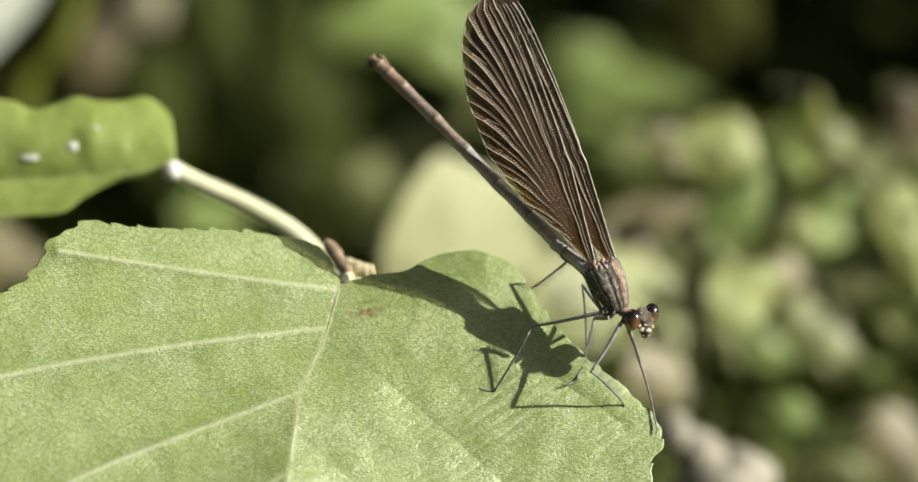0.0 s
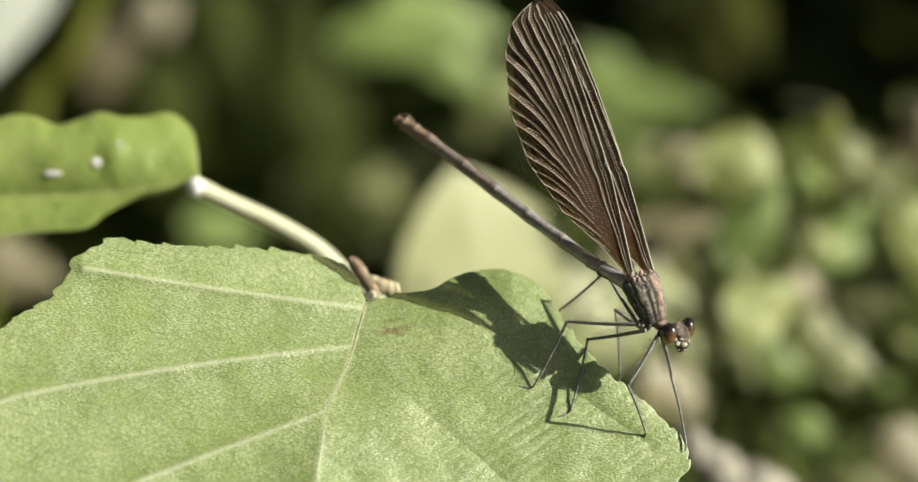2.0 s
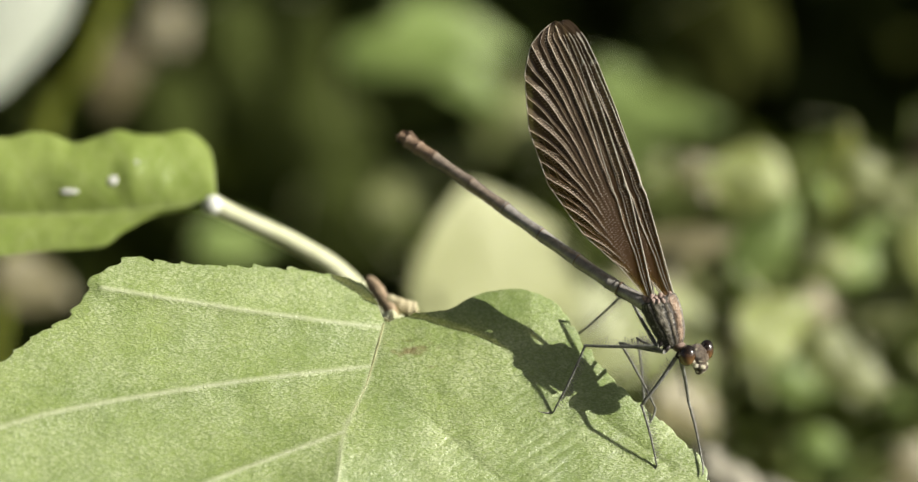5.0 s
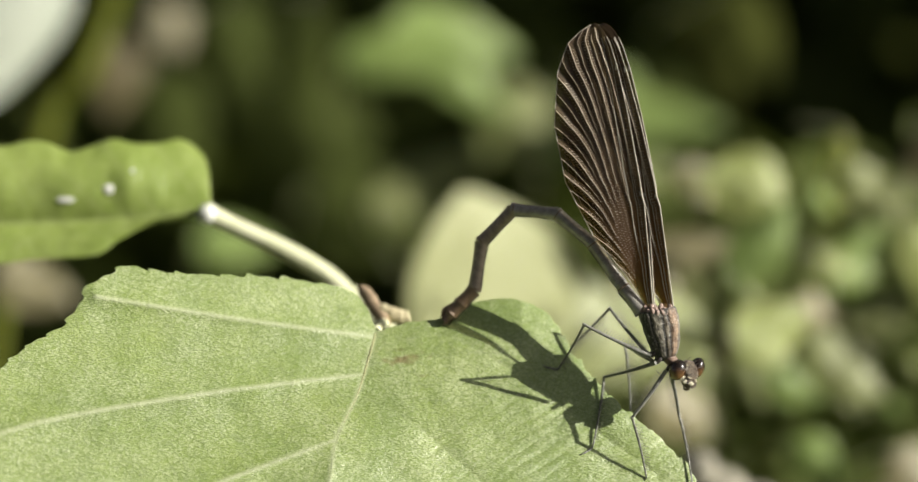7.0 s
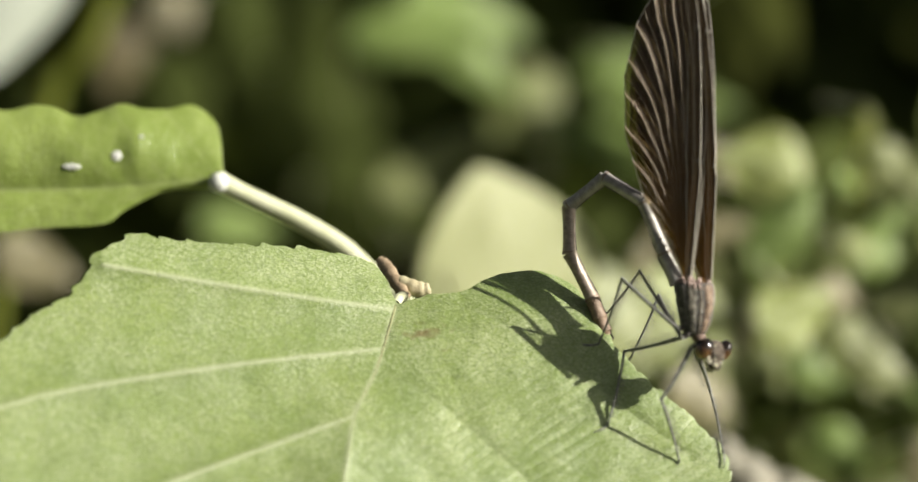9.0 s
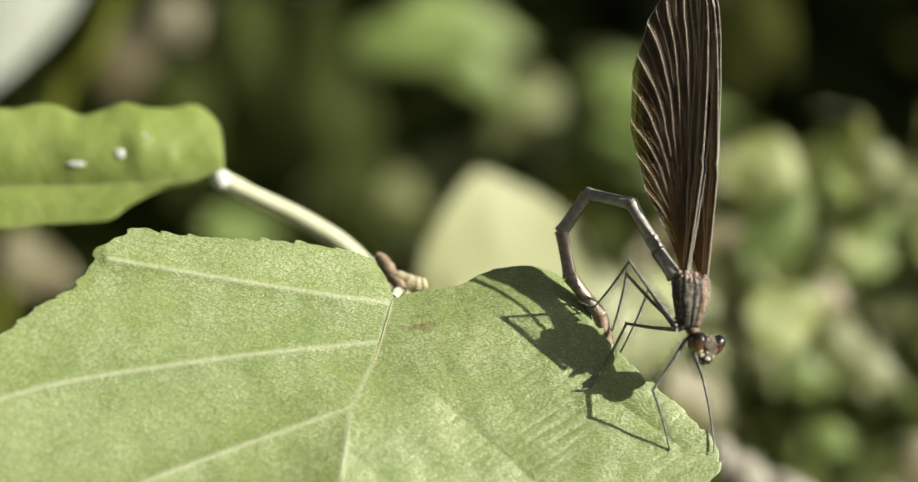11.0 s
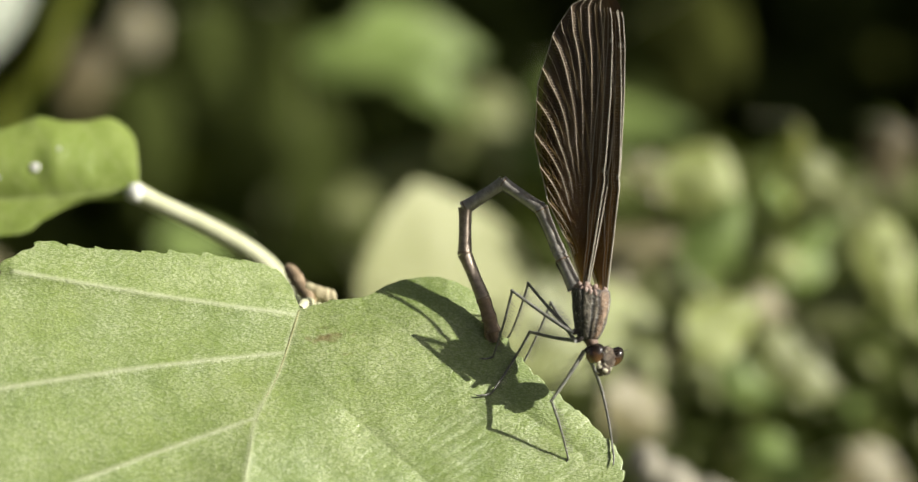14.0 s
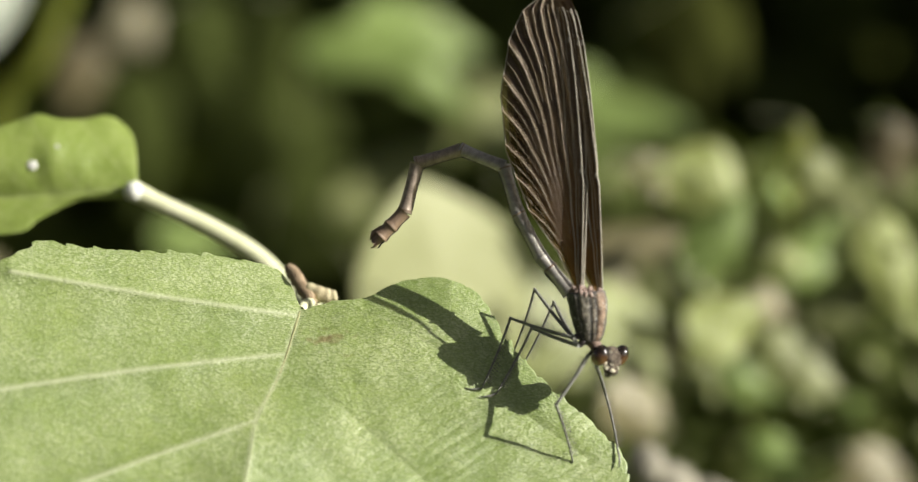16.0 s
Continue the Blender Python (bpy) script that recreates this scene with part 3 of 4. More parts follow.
back_leaf(101, 228, -22, 23, 15, 30, -10, 0, LEAF_HALF_SHADE, "green leaf darkened as if in shade")
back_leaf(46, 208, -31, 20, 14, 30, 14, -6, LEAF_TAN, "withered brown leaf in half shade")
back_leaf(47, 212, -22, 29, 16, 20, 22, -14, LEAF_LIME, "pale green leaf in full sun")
back_leaf(65, 222, -33, 20, 12, 30, -6, 0, LEAF_HALF_SHADE, "green leaf darkened as if in half shade")
back_leaf(94, 222, -39, 20, 11, 60, -12, 0, LEAF_HALF_SHADE, "green leaf darkened as if in shade")
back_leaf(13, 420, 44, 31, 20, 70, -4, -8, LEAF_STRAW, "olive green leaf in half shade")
back_leaf(82, 430, 74, 36, 24, 60, -9, -8, LEAF_SHADED, "green leaf darkened as if in shade")
back_leaf(63, 400, 24, 26, 16, 20, 6, -8, LEAF_HALF_SHADE, "olive green leaf in half shade")
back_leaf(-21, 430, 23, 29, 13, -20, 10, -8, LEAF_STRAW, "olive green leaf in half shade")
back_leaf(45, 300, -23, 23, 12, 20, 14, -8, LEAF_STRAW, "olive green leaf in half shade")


def back_stem():
    thing = empty("stem", BASE)
    part("stem", tube(bmesh.new(), spline([(-92, 326, 100), (-100, 330, 76), (-109, 330, 53), (-120, 333, 36), (-138, 340, -60), (-150, 350, -400)], 36), 2.6, 10), LEAF_YELLOW, thing)
    return tagged(thing, "slanting olive green plant stem behind", "stem")


back_stem()


def stones():
    for k, (x, y, z, a, b, c) in enumerate(((47, 128, -41.5, 5, 5, 5), (55, 130, -45, 7, 6, 4.5), (41.5, 126, -36.5, 3.4, 4, 4), (50, 122, -50, 11, 9, 5))):
        bm = ball(bmesh.new(), (0, 0, 0), (a, b, c), None, 24, 16)
        for v in bm.verts:
            v.co *= 1 + 0.25 * noise.noise(v.co * 0.16 + Vector((k * 9, 0, 0)))
        ob = part("stone", bm, STONE)
        ob.matrix_basis = at(x, y, z, 20, 10 * k, 30 * k)
        tagged(ob, "pale grey weathered stone below the leaves", "stone", "stones below the leaves")


stones()


def foliage(name, label, count, seed, box, size, material):
    """Countless leaves that fill a box of the twig's frame."""
    rng = random.Random(seed)
    verts, faces, vein = [], [], []
    (x0, x1), (y0, y1), (z0, z1) = box
    for k in range(count):
        y = rng.uniform(y0, y1)
        m = pose(rng.uniform(x0, x1), y, rng.uniform(z0, z1), rng.uniform(-60, 30), rng.uniform(0, 360), rng.uniform(-50, 50))
        length = size * rng.uniform(0.6, 1.3)
        v, f, w = blade_mesh(length, length * rng.uniform(0.4, 0.6), 0.2, 0.12, 0.8, k, 8, 3, 0.65)
        base = len(verts)
        verts += [m @ Vector(p) for p in v]
        vein += w
        faces += [tuple(base + i for i in q) for q in f]
    ob = mesh_part(name, verts, faces, material, layers={"vein": vein})
    ob.matrix_basis = BASE
    return tagged(ob, label, "undergrowth", kind="stuff")


# part of this undergrowth's shade is in its leaf colour
foliage("undergrowth", "dense green undergrowth behind the twig, darkened as if in shade", 2600, 5, ((-340, 340), (700, 1020), (-420, 330)), 55, LEAF_SHADED)
# olive growth: its half shade is partly painted by the material
foliage("undergrowth", "olive undergrowth behind the twig, darkened as if in half shade", 700, 8, ((-260, 120), (620, 860), (-160, 150)), 38, LEAF_HALF_SHADE)
foliage("undergrowth", "olive growth behind, darkened as if in deep shade", 40, 21, ((70, 240), (620, 800), (20, 170)), 44, LEAF_HALF_SHADE)
foliage("undergrowth", "olive green low growth behind the leaf", 170, 9, ((25, 200), (420, 540), (-140, 40)), 32, LEAF_HALF_SHADE)
foliage("shrub_leaves", "olive shrub leaves darkened as if in half shade", 150, 41, ((30, 170), (300, 400), (-90, 22)), 20, LEAF_HALF_SHADE)
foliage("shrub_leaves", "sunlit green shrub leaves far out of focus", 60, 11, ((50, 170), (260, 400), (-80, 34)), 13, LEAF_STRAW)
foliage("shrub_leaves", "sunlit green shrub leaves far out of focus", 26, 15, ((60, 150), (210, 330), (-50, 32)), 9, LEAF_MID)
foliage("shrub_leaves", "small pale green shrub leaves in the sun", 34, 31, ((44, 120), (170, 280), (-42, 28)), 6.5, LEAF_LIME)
# unseen leaf mass, added right of the view to keep sun off the undergrowth
foliage("shrub", "unseen leaf mass added to shade the undergrowth", 2200, 6, ((245, 480), (500, 960), (-420, 350)), 60, LEAF_SHADED)

# ---- ground: a bank that rises behind ----
def ground():
    n = 120
    xs, ys = np.linspace(-1, 1, n), np.linspace(0, 1, n)
    verts = []
    for v in ys:
        yy = -3 + 3.0 * (v / 0.4) if v < 0.4 else 3.2 * (v - 0.4) / 0.4 if v < 0.8 else 3.2 + (v - 0.8) / 0.2 * 60
        for u in xs:
            xx = 5 * u if abs(u) < 0.8 else math.copysign(4 + (abs(u) - 0.8) / 0.2 * 60, u)
            zz = 0.75 * (1 / (1 + math.exp(-(yy - 1.1) * 4))) if yy < 30 else 0.75
            zz += 0.05 * noise.noise((xx * 2.2, yy * 2.2, 0)) + 0.02 * noise.noise((xx * 9, yy * 9, 3))
            verts.append((xx * 1000, yy * 1000, zz * 1000))
    faces = [(j * n + i, j * n + i + 1, (j + 1) * n + i + 1, (j + 1) * n + i) for j in range(n - 1) for i in range(n - 1)]
    return tagged(mesh_part("ground", verts, faces, SOIL), "dark shaded earth bank with leaf litter", "ground", kind="structure")


ground()

# ---- the damselfly ----
def wing_material():
    """Smoky brown membrane: fine cross veins, amber where light passes through."""
    m, n, l, bs = nodes("wing_membrane")
    n.new("ShaderNodeTexCoord")
    along, across = n.new("ShaderNodeAttribute"), n.new("ShaderNodeAttribute")
    along.attribute_name, across.attribute_name = "along", "across"

    def math_node(op, a, b=None):
        k = n.new("ShaderNodeMath")
        k.operation = op
        for sock, v in zip(k.inputs, (a, b)):
            if hasattr(v, "is_output"):
                l.new(v, sock)
            elif v is not None:
                sock.default_value = v
        return k.outputs[0]

    jitter = noise_node(n, l, 700.0, 2.0)
    bar = math_node("FRACT", math_node("ADD", math_node("MULTIPLY", across.outputs["Fac"], 2.4), math_node("MULTIPLY", jitter.outputs[0], 0.5)))
    bar = math_node("LESS_THAN", math_node("ABSOLUTE", math_node("SUBTRACT", bar, 0.5)), 0.13)
    lane = math_node("FRACT", math_node("ADD", math_node("MULTIPLY", along.outputs["Fac"], 4.0), 0.25))
    lane = math_node("LESS_THAN", math_node("ABSOLUTE", math_node("SUBTRACT", lane, 0.5)), 0.09)
    net = math_node("MAXIMUM", bar, lane)
    cloud = noise_node(n, l, 160.0, 4.0)
    col = ramp(n, l, cloud.outputs[0], [(0.3, (0.036, 0.026, 0.016)), (0.7, (0.085, 0.063, 0.04))]).outputs[0]
    warm = n.new("ShaderNodeAttribute")
    warm.attribute_name = "amber"
    col = mix(n, l, math_node("MULTIPLY", warm.outputs["Fac"], 0.6), col, (0.17, 0.08, 0.022))
    col = mix(n, l, math_node("MULTIPLY", net, 0.3), col, (0.17, 0.115, 0.07))
    l.new(col, bs.inputs["Base Color"])
    bs.inputs["Roughness"].default_value = 0.3
    bs.inputs["Specular IOR Level"].default_value = 0.3
    grit = noise_node(n, l, 2600.0, 1.0)
    first = bump(n, l, bs, math_node("MULTIPLY", grit.outputs[0], warm.outputs["Fac"]), 0.0004)
    bump(n, l, bs, net, 0.00006, after=first)
    tr = n.new("ShaderNodeBsdfTranslucent")
    tr.inputs[0].default_value = (0.3, 0.15, 0.045, 1)
    clear = n.new("ShaderNodeBsdfTransparent")
    clear.inputs[0].default_value = (0.72, 0.62, 0.36, 1)
    one, two = n.new("ShaderNodeMixShader"), n.new("ShaderNodeMixShader")
    thin = n.new("ShaderNodeAttribute")
    thin.attribute_name = "thin"
    l.new(thin.outputs["Fac"], two.inputs[0])
    l.new(math_node("ADD", math_node("MULTIPLY", warm.outputs["Fac"], 0.5), 0.04), one.inputs[0])
    l.new(bs.outputs[0], one.inputs[1])
    l.new(tr.outputs[0], one.inputs[2])
    l.new(one.outputs[0], two.inputs[1])
    l.new(clear.outputs[0], two.inputs[2])
    l.new(two.outputs[0], n["Material Output"].inputs[0])
    return m


def thorax_material():
    """Bronze-brown plates with dark blue-black seams; the seams are in the mesh's tone layer."""
    m, n, l, bs = nodes("thorax_plates")
    n.new("ShaderNodeTexCoord")
    a, b = noise_node(n, l, 1100.0, 5.0), noise_node(n, l, 4000.0, 3.0)
    seam, copper = n.new("ShaderNodeAttribute"), n.new("ShaderNodeAttribute")
    seam.attribute_name, copper.attribute_name = "seam", "copper"
    col = ramp(n, l, a.outputs[0], [(0.36, (0.04, 0.036, 0.027)), (0.62, (0.25, 0.225, 0.17))]).outputs[0]
    col = mix(n, l, copper.outputs["Fac"], col, ramp(n, l, a.outputs[0], [(0.35, (0.17, 0.095, 0.05)), (0.65, (0.42, 0.27, 0.17))]).outputs[0])
    dust = ramp(n, l, b.outputs[0], [(0.6, (0.012, 0.013, 0.015)), (0.72, (0.34, 0.34, 0.31))]).outputs[0]
    col = mix(n, l, seam.outputs["Fac"], col, dust)
    speck = ramp(n, l, noise_node(n, l, 2600.0, 2.0).outputs[0], [(0.6, (0, 0, 0)), (0.68, (0.7, 0.7, 0.7))]).outputs[0]
    col = mix(n, l, speck, col, (0.46, 0.45, 0.4))
    l.new(col, bs.inputs["Base Color"])
    bs.inputs["Roughness"].default_value, bs.inputs["Metallic"].default_value = 0.46, 0.15
    bump(n, l, bs, b.outputs[0], 0.0002)
    return m


WING = wing_material()
THORAX = thorax_material()
VEIN = plain_material("wing_vein", (0.3, 0.235, 0.165), (0.6, 0.51, 0.39), 900, 0.35)
EDGE_VEIN = plain_material("wing_edge_vein", (0.24, 0.22, 0.17), (0.46, 0.42, 0.34), 900, 0.32)
def eye_material():
    """Black-brown above, amber below, under a clear glossy skin."""
    m, n, l, bs = nodes("eye")
    n.new("ShaderNodeTexCoord")
    sep = n.new("ShaderNodeSeparateXYZ")
    l.new(n["Texture Coordinate"].outputs["Generated"], sep.inputs[0])
    col = ramp(n, l, sep.outputs["Z"], [(0.12, (0.2, 0.105, 0.04)), (0.42, (0.085, 0.043, 0.018)), (0.66, (0.012, 0.007, 0.004))]).outputs[0]
    l.new(col, bs.inputs["Base Color"])
    bs.inputs["Roughness"].default_value, bs.inputs["Coat Weight"].default_value = 0.16, 1.0
    bs.inputs["Coat Roughness"].default_value = 0.02
    return m


EYE = eye_material()
FACE = plain_material("face", (0.06, 0.045, 0.034), (0.34, 0.27, 0.195), 1500, 0.42, relief=0.0004, low=0.42, high=0.6)
IVORY = plain_material("ivory", (0.6, 0.56, 0.4), (0.75, 0.7, 0.52), 1500, 0.4)
JOINT_RED = plain_material("joint_red", (0.1, 0.07, 0.05), (0.26, 0.17, 0.12), 1500, 0.5)
HINGE = plain_material("hinge", (0.22, 0.15, 0.12), (0.42, 0.31, 0.26), 1500, 0.45)
ABDOMEN = plain_material("abdomen", (0.16, 0.15, 0.132), (0.48, 0.455, 0.41), 900, 0.42, 0.3, relief=0.00005)
ABDOMEN_BRONZE = plain_material("abdomen_bronze", (0.13, 0.105, 0.08), (0.42, 0.35, 0.275), 900, 0.4, 0.35, relief=0.00005)
TAIL = plain_material("abdomen_end", (0.13, 0.088, 0.056), (0.32, 0.225, 0.15), 800, 0.45)
HAIR = plain_material("bristle", (0.05, 0.045, 0.04), (0.12, 0.11, 0.1), 2000, 0.5)

damselfly = empty("damselfly", at(25.5, -1.6, -11.3))
tagged(damselfly, "brown damselfly with dark smoky wings folded, standing on the leaf", "damselfly")
damselfly_parts = {}


def thorax():
    top, bottom = Vector((-4.95, 0, 7.75)), Vector((-2.0, 0, 0.8))
    way = (bottom - top).normalized()
    side = Vector((way.z, 0, -way.x))
    if side.x < 0:
        side = -side
    rows, cols = 40, 96
    wide = spline([(0, 2.75), (0.05, 2.95), (0.3, 2.9), (0.6, 2.55), (0.84, 2.0), (0.96, 1.45), (1, 0.8)], rows)
    verts, seam, copper = [], [], []
    for i in range(rows):
        f, w = float(np.clip(wide[i][0], 0, 1)), max(float(wide[i][1]), 0.05)
        for k in range(cols):
            a = 2 * math.pi * k / cols
            lateral = math.cos(a)
            boxy = (abs(math.cos(a)) ** 3 + abs(math.sin(a)) ** 3) ** (-1 / 3)
            lump = 1 + 0.04 * noise.noise((3 * math.cos(a), 3 * math.sin(a), 7 * f))
            p = top.lerp(bottom, f) + side * (w * lump * boxy * lateral * 0.95 + 0.15 * math.sin(math.pi * f)) + Vector((0, 1, 0)) * (0.72 * w * lump * boxy * math.sin(a))
            # plates divided by seams that run the length of the body
            g = lateral * 2.35 + 0.25 * f
            wob = 0.12 * noise.noise((g, 4 * f, 2.0))
            d = min(abs(g + wob - q) for q in (-1.15 + 0.35 * f, 0.3, 1.0 + 0.1 * f))
            s = math.exp(-(d / 0.15) ** 2)
            s = max(s, 0.8 * math.exp(-((f - 0.0) / 0.05) ** 2), math.exp(-((f - 0.98) / 0.05) ** 2), 0.75 if g < -1.45 + 0.5 * f else 0.0)
            seam.append(min(1, s))
            copper.append(0.65 if 1.05 < g < 1.9 else 0.1 if 0.3 < g <= 1.05 else 0.0)
            dent = 0.14 * s
            verts.append(p - (p - top.lerp(bottom, f)) * dent / max(w, 0.5))
    faces = [(i * cols + k, i * cols + (k + 1) % cols, (i + 1) * cols + (k + 1) % cols, (i + 1) * cols + k) for i in range(rows - 1) for k in range(cols)]
    faces += [tuple(range(cols)), tuple(reversed(range((rows - 1) * cols, rows * cols)))]
    mesh_part("thorax", verts, faces, THORAX, damselfly, "bronze-brown thorax with dark seams", {"seam": seam, "copper": copper})
    for x, y, z, r in ((-6.9, -0.3, 7.0, 0.5), (-6.2, -1.5, 7.1, 0.4), (-5.6, -1.8, 7.3, 0.42), (-4.9, -1.9, 7.3, 0.4), (-4.2, -1.9, 7.5, 0.42), (-3.5, -1.7, 7.5, 0.4), (-2.9, -1.4, 7.4, 0.38), (-6.6, -0.9, 7.5, 0.5), (-5.9, -1.3, 7.9, 0.45), (-5.2, -1.5, 7.7, 0.4), (-4.6, -1.2, 8.2, 0.45), (-3.9, -1.4, 7.9, 0.4), (-3.2, -1.0, 8.4, 0.45), (-2.6, -0.9, 7.8, 0.4), (-5.4, 0.6, 8.0, 0.6), (-3.8, 0.7, 8.2, 0.6)):
        bm = ball(bmesh.new(), (x, y, z), (r * 0.9, r * 0.9, r * 1.25), Euler((0, -0.3 + 0.5 * math.sin(x * 5), 0)), 10, 8)
        part("wing_hinge", bm, HINGE, damselfly, "pale brown wing hinge")
    neck = tube(bmesh.new(), spline([(-2.4, 0, 2.0), (-1.5, -0.1, 1.1), (-0.6, -0.2, 0.5), (0.3, -0.3, 0.0)], 10), [0.9, 0.95, 1.0, 0.95, 0.9, 0.8, 0.7, 0.65, 0.6, 0.6], 14)
    part("neck", neck, JOINT_RED, damselfly, "reddish neck collar")
    coxa = bmesh.new()
    for x, y, z in HIPS.values():
        ball(coxa, (x + 0.45, y * 0.55, z + 0.5), (0.38, 0.34, 0.8), Euler((0, 0.5, 0)), 12, 8)
    part("coxae", coxa, CHITIN, damselfly)


HIPS = {"LH": (-4.5, -1.5, 0.95), "LM": (-3.6, -1.6, 0.15), "LF": (-1.9, -1.5, -0.6),
        "RF": (-1.0, 1.0, -0.9), "RM": (-3.7, 1.5, 0.2), "RH": (-4.6, 1.5, 1.0)}


def head():
    skull = ball(bmesh.new(), (1.45, -0.25, 0.1), (1.75, 1.3, 1.45), Euler((0.0, 0.15, 0.4)), 24, 16)
    ball(skull, (1.6, -0.75, -0.3), (1.3, 0.95, 1.45), Euler((0.3, 0.1, 0.2)), 20, 14)
    ball(skull, (1.75, -1.0, -1.65), (1.15, 0.9, 0.85), Euler((0, 0, 0.2)), 16, 10)
    ball(skull, (1.6, -0.85, -2.45), (0.6, 0.5, 0.45), None, 12, 8)
    for v in skull.verts:
        v.co *= 1 + 0.06 * noise.noise(v.co * 3.5)
    part("head", skull, FACE, damselfly, "brown hairy face")
    for x, y, z, wide in ((-0.3, -1.3, -0.2, 1.28), (2.55, 0.1, 0.65, 1.1)):
        part("eye", ball(bmesh.new(), (x, y, z), (wide, 1.3, 1.55), Euler((0, 0.12, 0)), 40, 26), EYE, damselfly, "glossy dark brown eye, amber below")
    # the pale lip: two broad plates side by side, smaller ones on the jaws and beside the eyes
    for x, y, z, a, b, turn in ((1.12, -1.72, -1.62, 0.5, 0.34, -0.2), (2.0, -1.76, -1.72, 0.46, 0.32, 0.15), (0.72, -1.55, -1.2, 0.24, 0.36, 0.3), (2.62, -1.4, -1.15, 0.18, 0.3, -0.3),
                                (1.3, -1.35, -2.5, 0.22, 0.14, 0.0), (2.05, -1.3, -2.45, 0.2, 0.13, 0.0), (1.6, -1.85, -0.95, 0.3, 0.12, 0.1)):
        plate = ball(bmesh.new(), (x, y, z), (a, 0.16, b), Euler((0, turn, 0)), 14, 8)
        for v in plate.verts:
            v.co += Vector((0.05, 0.02, 0.05)) * noise.noise(v.co * 4)
        part("face_mark", plate, IVORY, damselfly, "ivory plate of the lip")
    hairs = bmesh.new()
    rng = random.Random(7)
    for i in range(90):
        a, b = rng.uniform(0, 2 * math.pi), rng.uniform(-0.9, 0.9)
        root = Vector((1.55 + 1.45 * math.cos(a) * 0.8, -0.75 - 0.9 * math.sqrt(1 - b * b) * 0.95, -0.4 + 1.7 * b))
        tube(hairs, [root, root + (root - Vector((1.55, 0.2, -0.4))).normalized() * rng.uniform(0.35, 0.7)], [0.02, 0.008], 3)
    tagged(part("face_hairs", hairs, HAIR, damselfly, "fine hairs of the face"), "fine hairs of the face", kind="stuff")
    for x, y, z in ((0.95, -1.5, 0.75), (1.35, -1.55, 0.45), (1.65, -1.3, 0.85)):
        part("ocellus", ball(bmesh.new(), (x, y, z), (0.16, 0.14, 0.16), None, 8, 6), IVORY, damselfly)
    for line in ([(2.0, -0.9, 0.8), (2.5, -1.2, 1.4), (3.1, -1.5, 1.9), (3.7, -1.8, 2.5)], [(0.5, -1.6, 0.2), (0.5, -2.2, 0.9), (0.7, -2.8, 1.5), (1.0, -3.4, 2.2)]):
        part("antenna", tube(bmesh.new(), spline(line, 8), [0.12, 0.1, 0.07, 0.05, 0.04, 0.035, 0.03, 0.025], 6), CHITIN, damselfly)


# outline of a wing: distance from the root, then how far the hind and the front margin lie from the axis
TRAIL = [(0, 0.6), (1.5, 1.1), (4.9, 2.6), (11, 6.4), (19.2, 9.2), (27.3, 9.6), (34.9, 8.0), (38.6, 6.0), (40.3, 3.6), (40.9, 1.8)]
LEAD = [(0, -0.45), (6, -0.85), (14.6, -1.35), (16, -1.15), (17.5, -1.25), (27, -0.95), (34, -0.45), (37.5, 0.05), (39.6, 0.7), (40.6, 1.35), (40.9, 1.75)]
PLEAT = 2.3
# each vein runs along the wing, then swings out to meet the hind margin at its own distance from the root
ENDS = np.linspace(0, 49, 200)
LANE = np.interp(ENDS, [0, 20, 32, 41, 45, 49], [0.6, 0.5, 0.4, 0.28, 0.16, 0.04])


def margin(line, s):
    return float(np.interp(s, [p[0] for p in line], [p[1] for p in line]))


def vein_at(end, s):
    a = np.interp(end, ENDS, LANE)
    return a + (1 - a) * np.exp(-np.maximum(end - s, 0) / 5.8)


@functools.lru_cache(maxsize=None)
def lane_of(s, v):
    more = s + (49 - s) * np.linspace(0, 1, 120) ** 1.5
    return float(np.interp(-v, -vein_at(more, s), more))


@functools.lru_cache(maxsize=None)
def wing_surface(s, v):
    """A point of a wing: its length along z, the hind margin towards -x, pleated along the veins."""
    b, f = margin(TRAIL, s), margin(LEAD, s)
    d = f + (b - f) * v
    u = lane_of(s, v)
    half = PLEAT / 2
    wide = (b - f) * abs(float(vein_at(u + half, s) - vein_at(max(u - half, s), s)))
    if u - half < s:
        wide = max(wide, 1.6)
    phase = ((u - 6.5) / PLEAT) % 1.0
    fold = 1 - abs(2 * phase - 1)
    deep = min(0.32, 0.14 * wide * min(1, wide / 1.7)) * min(1, max(0, s - 4) / 14) * min(1, v / 0.1) * min(1, max(0, 41 - s) / 6)
    y = deep * (2 * fold - 1 - 0.45 * math.cos(math.pi * (u - 6.5) / PLEAT)) - 0.25 * math.exp(-((d - f) / 0.8) ** 2)
    y += 0.02 * d + 0.4 * math.sin(s / 41 * math.pi) * (v - 0.4)
    return -d, y, s


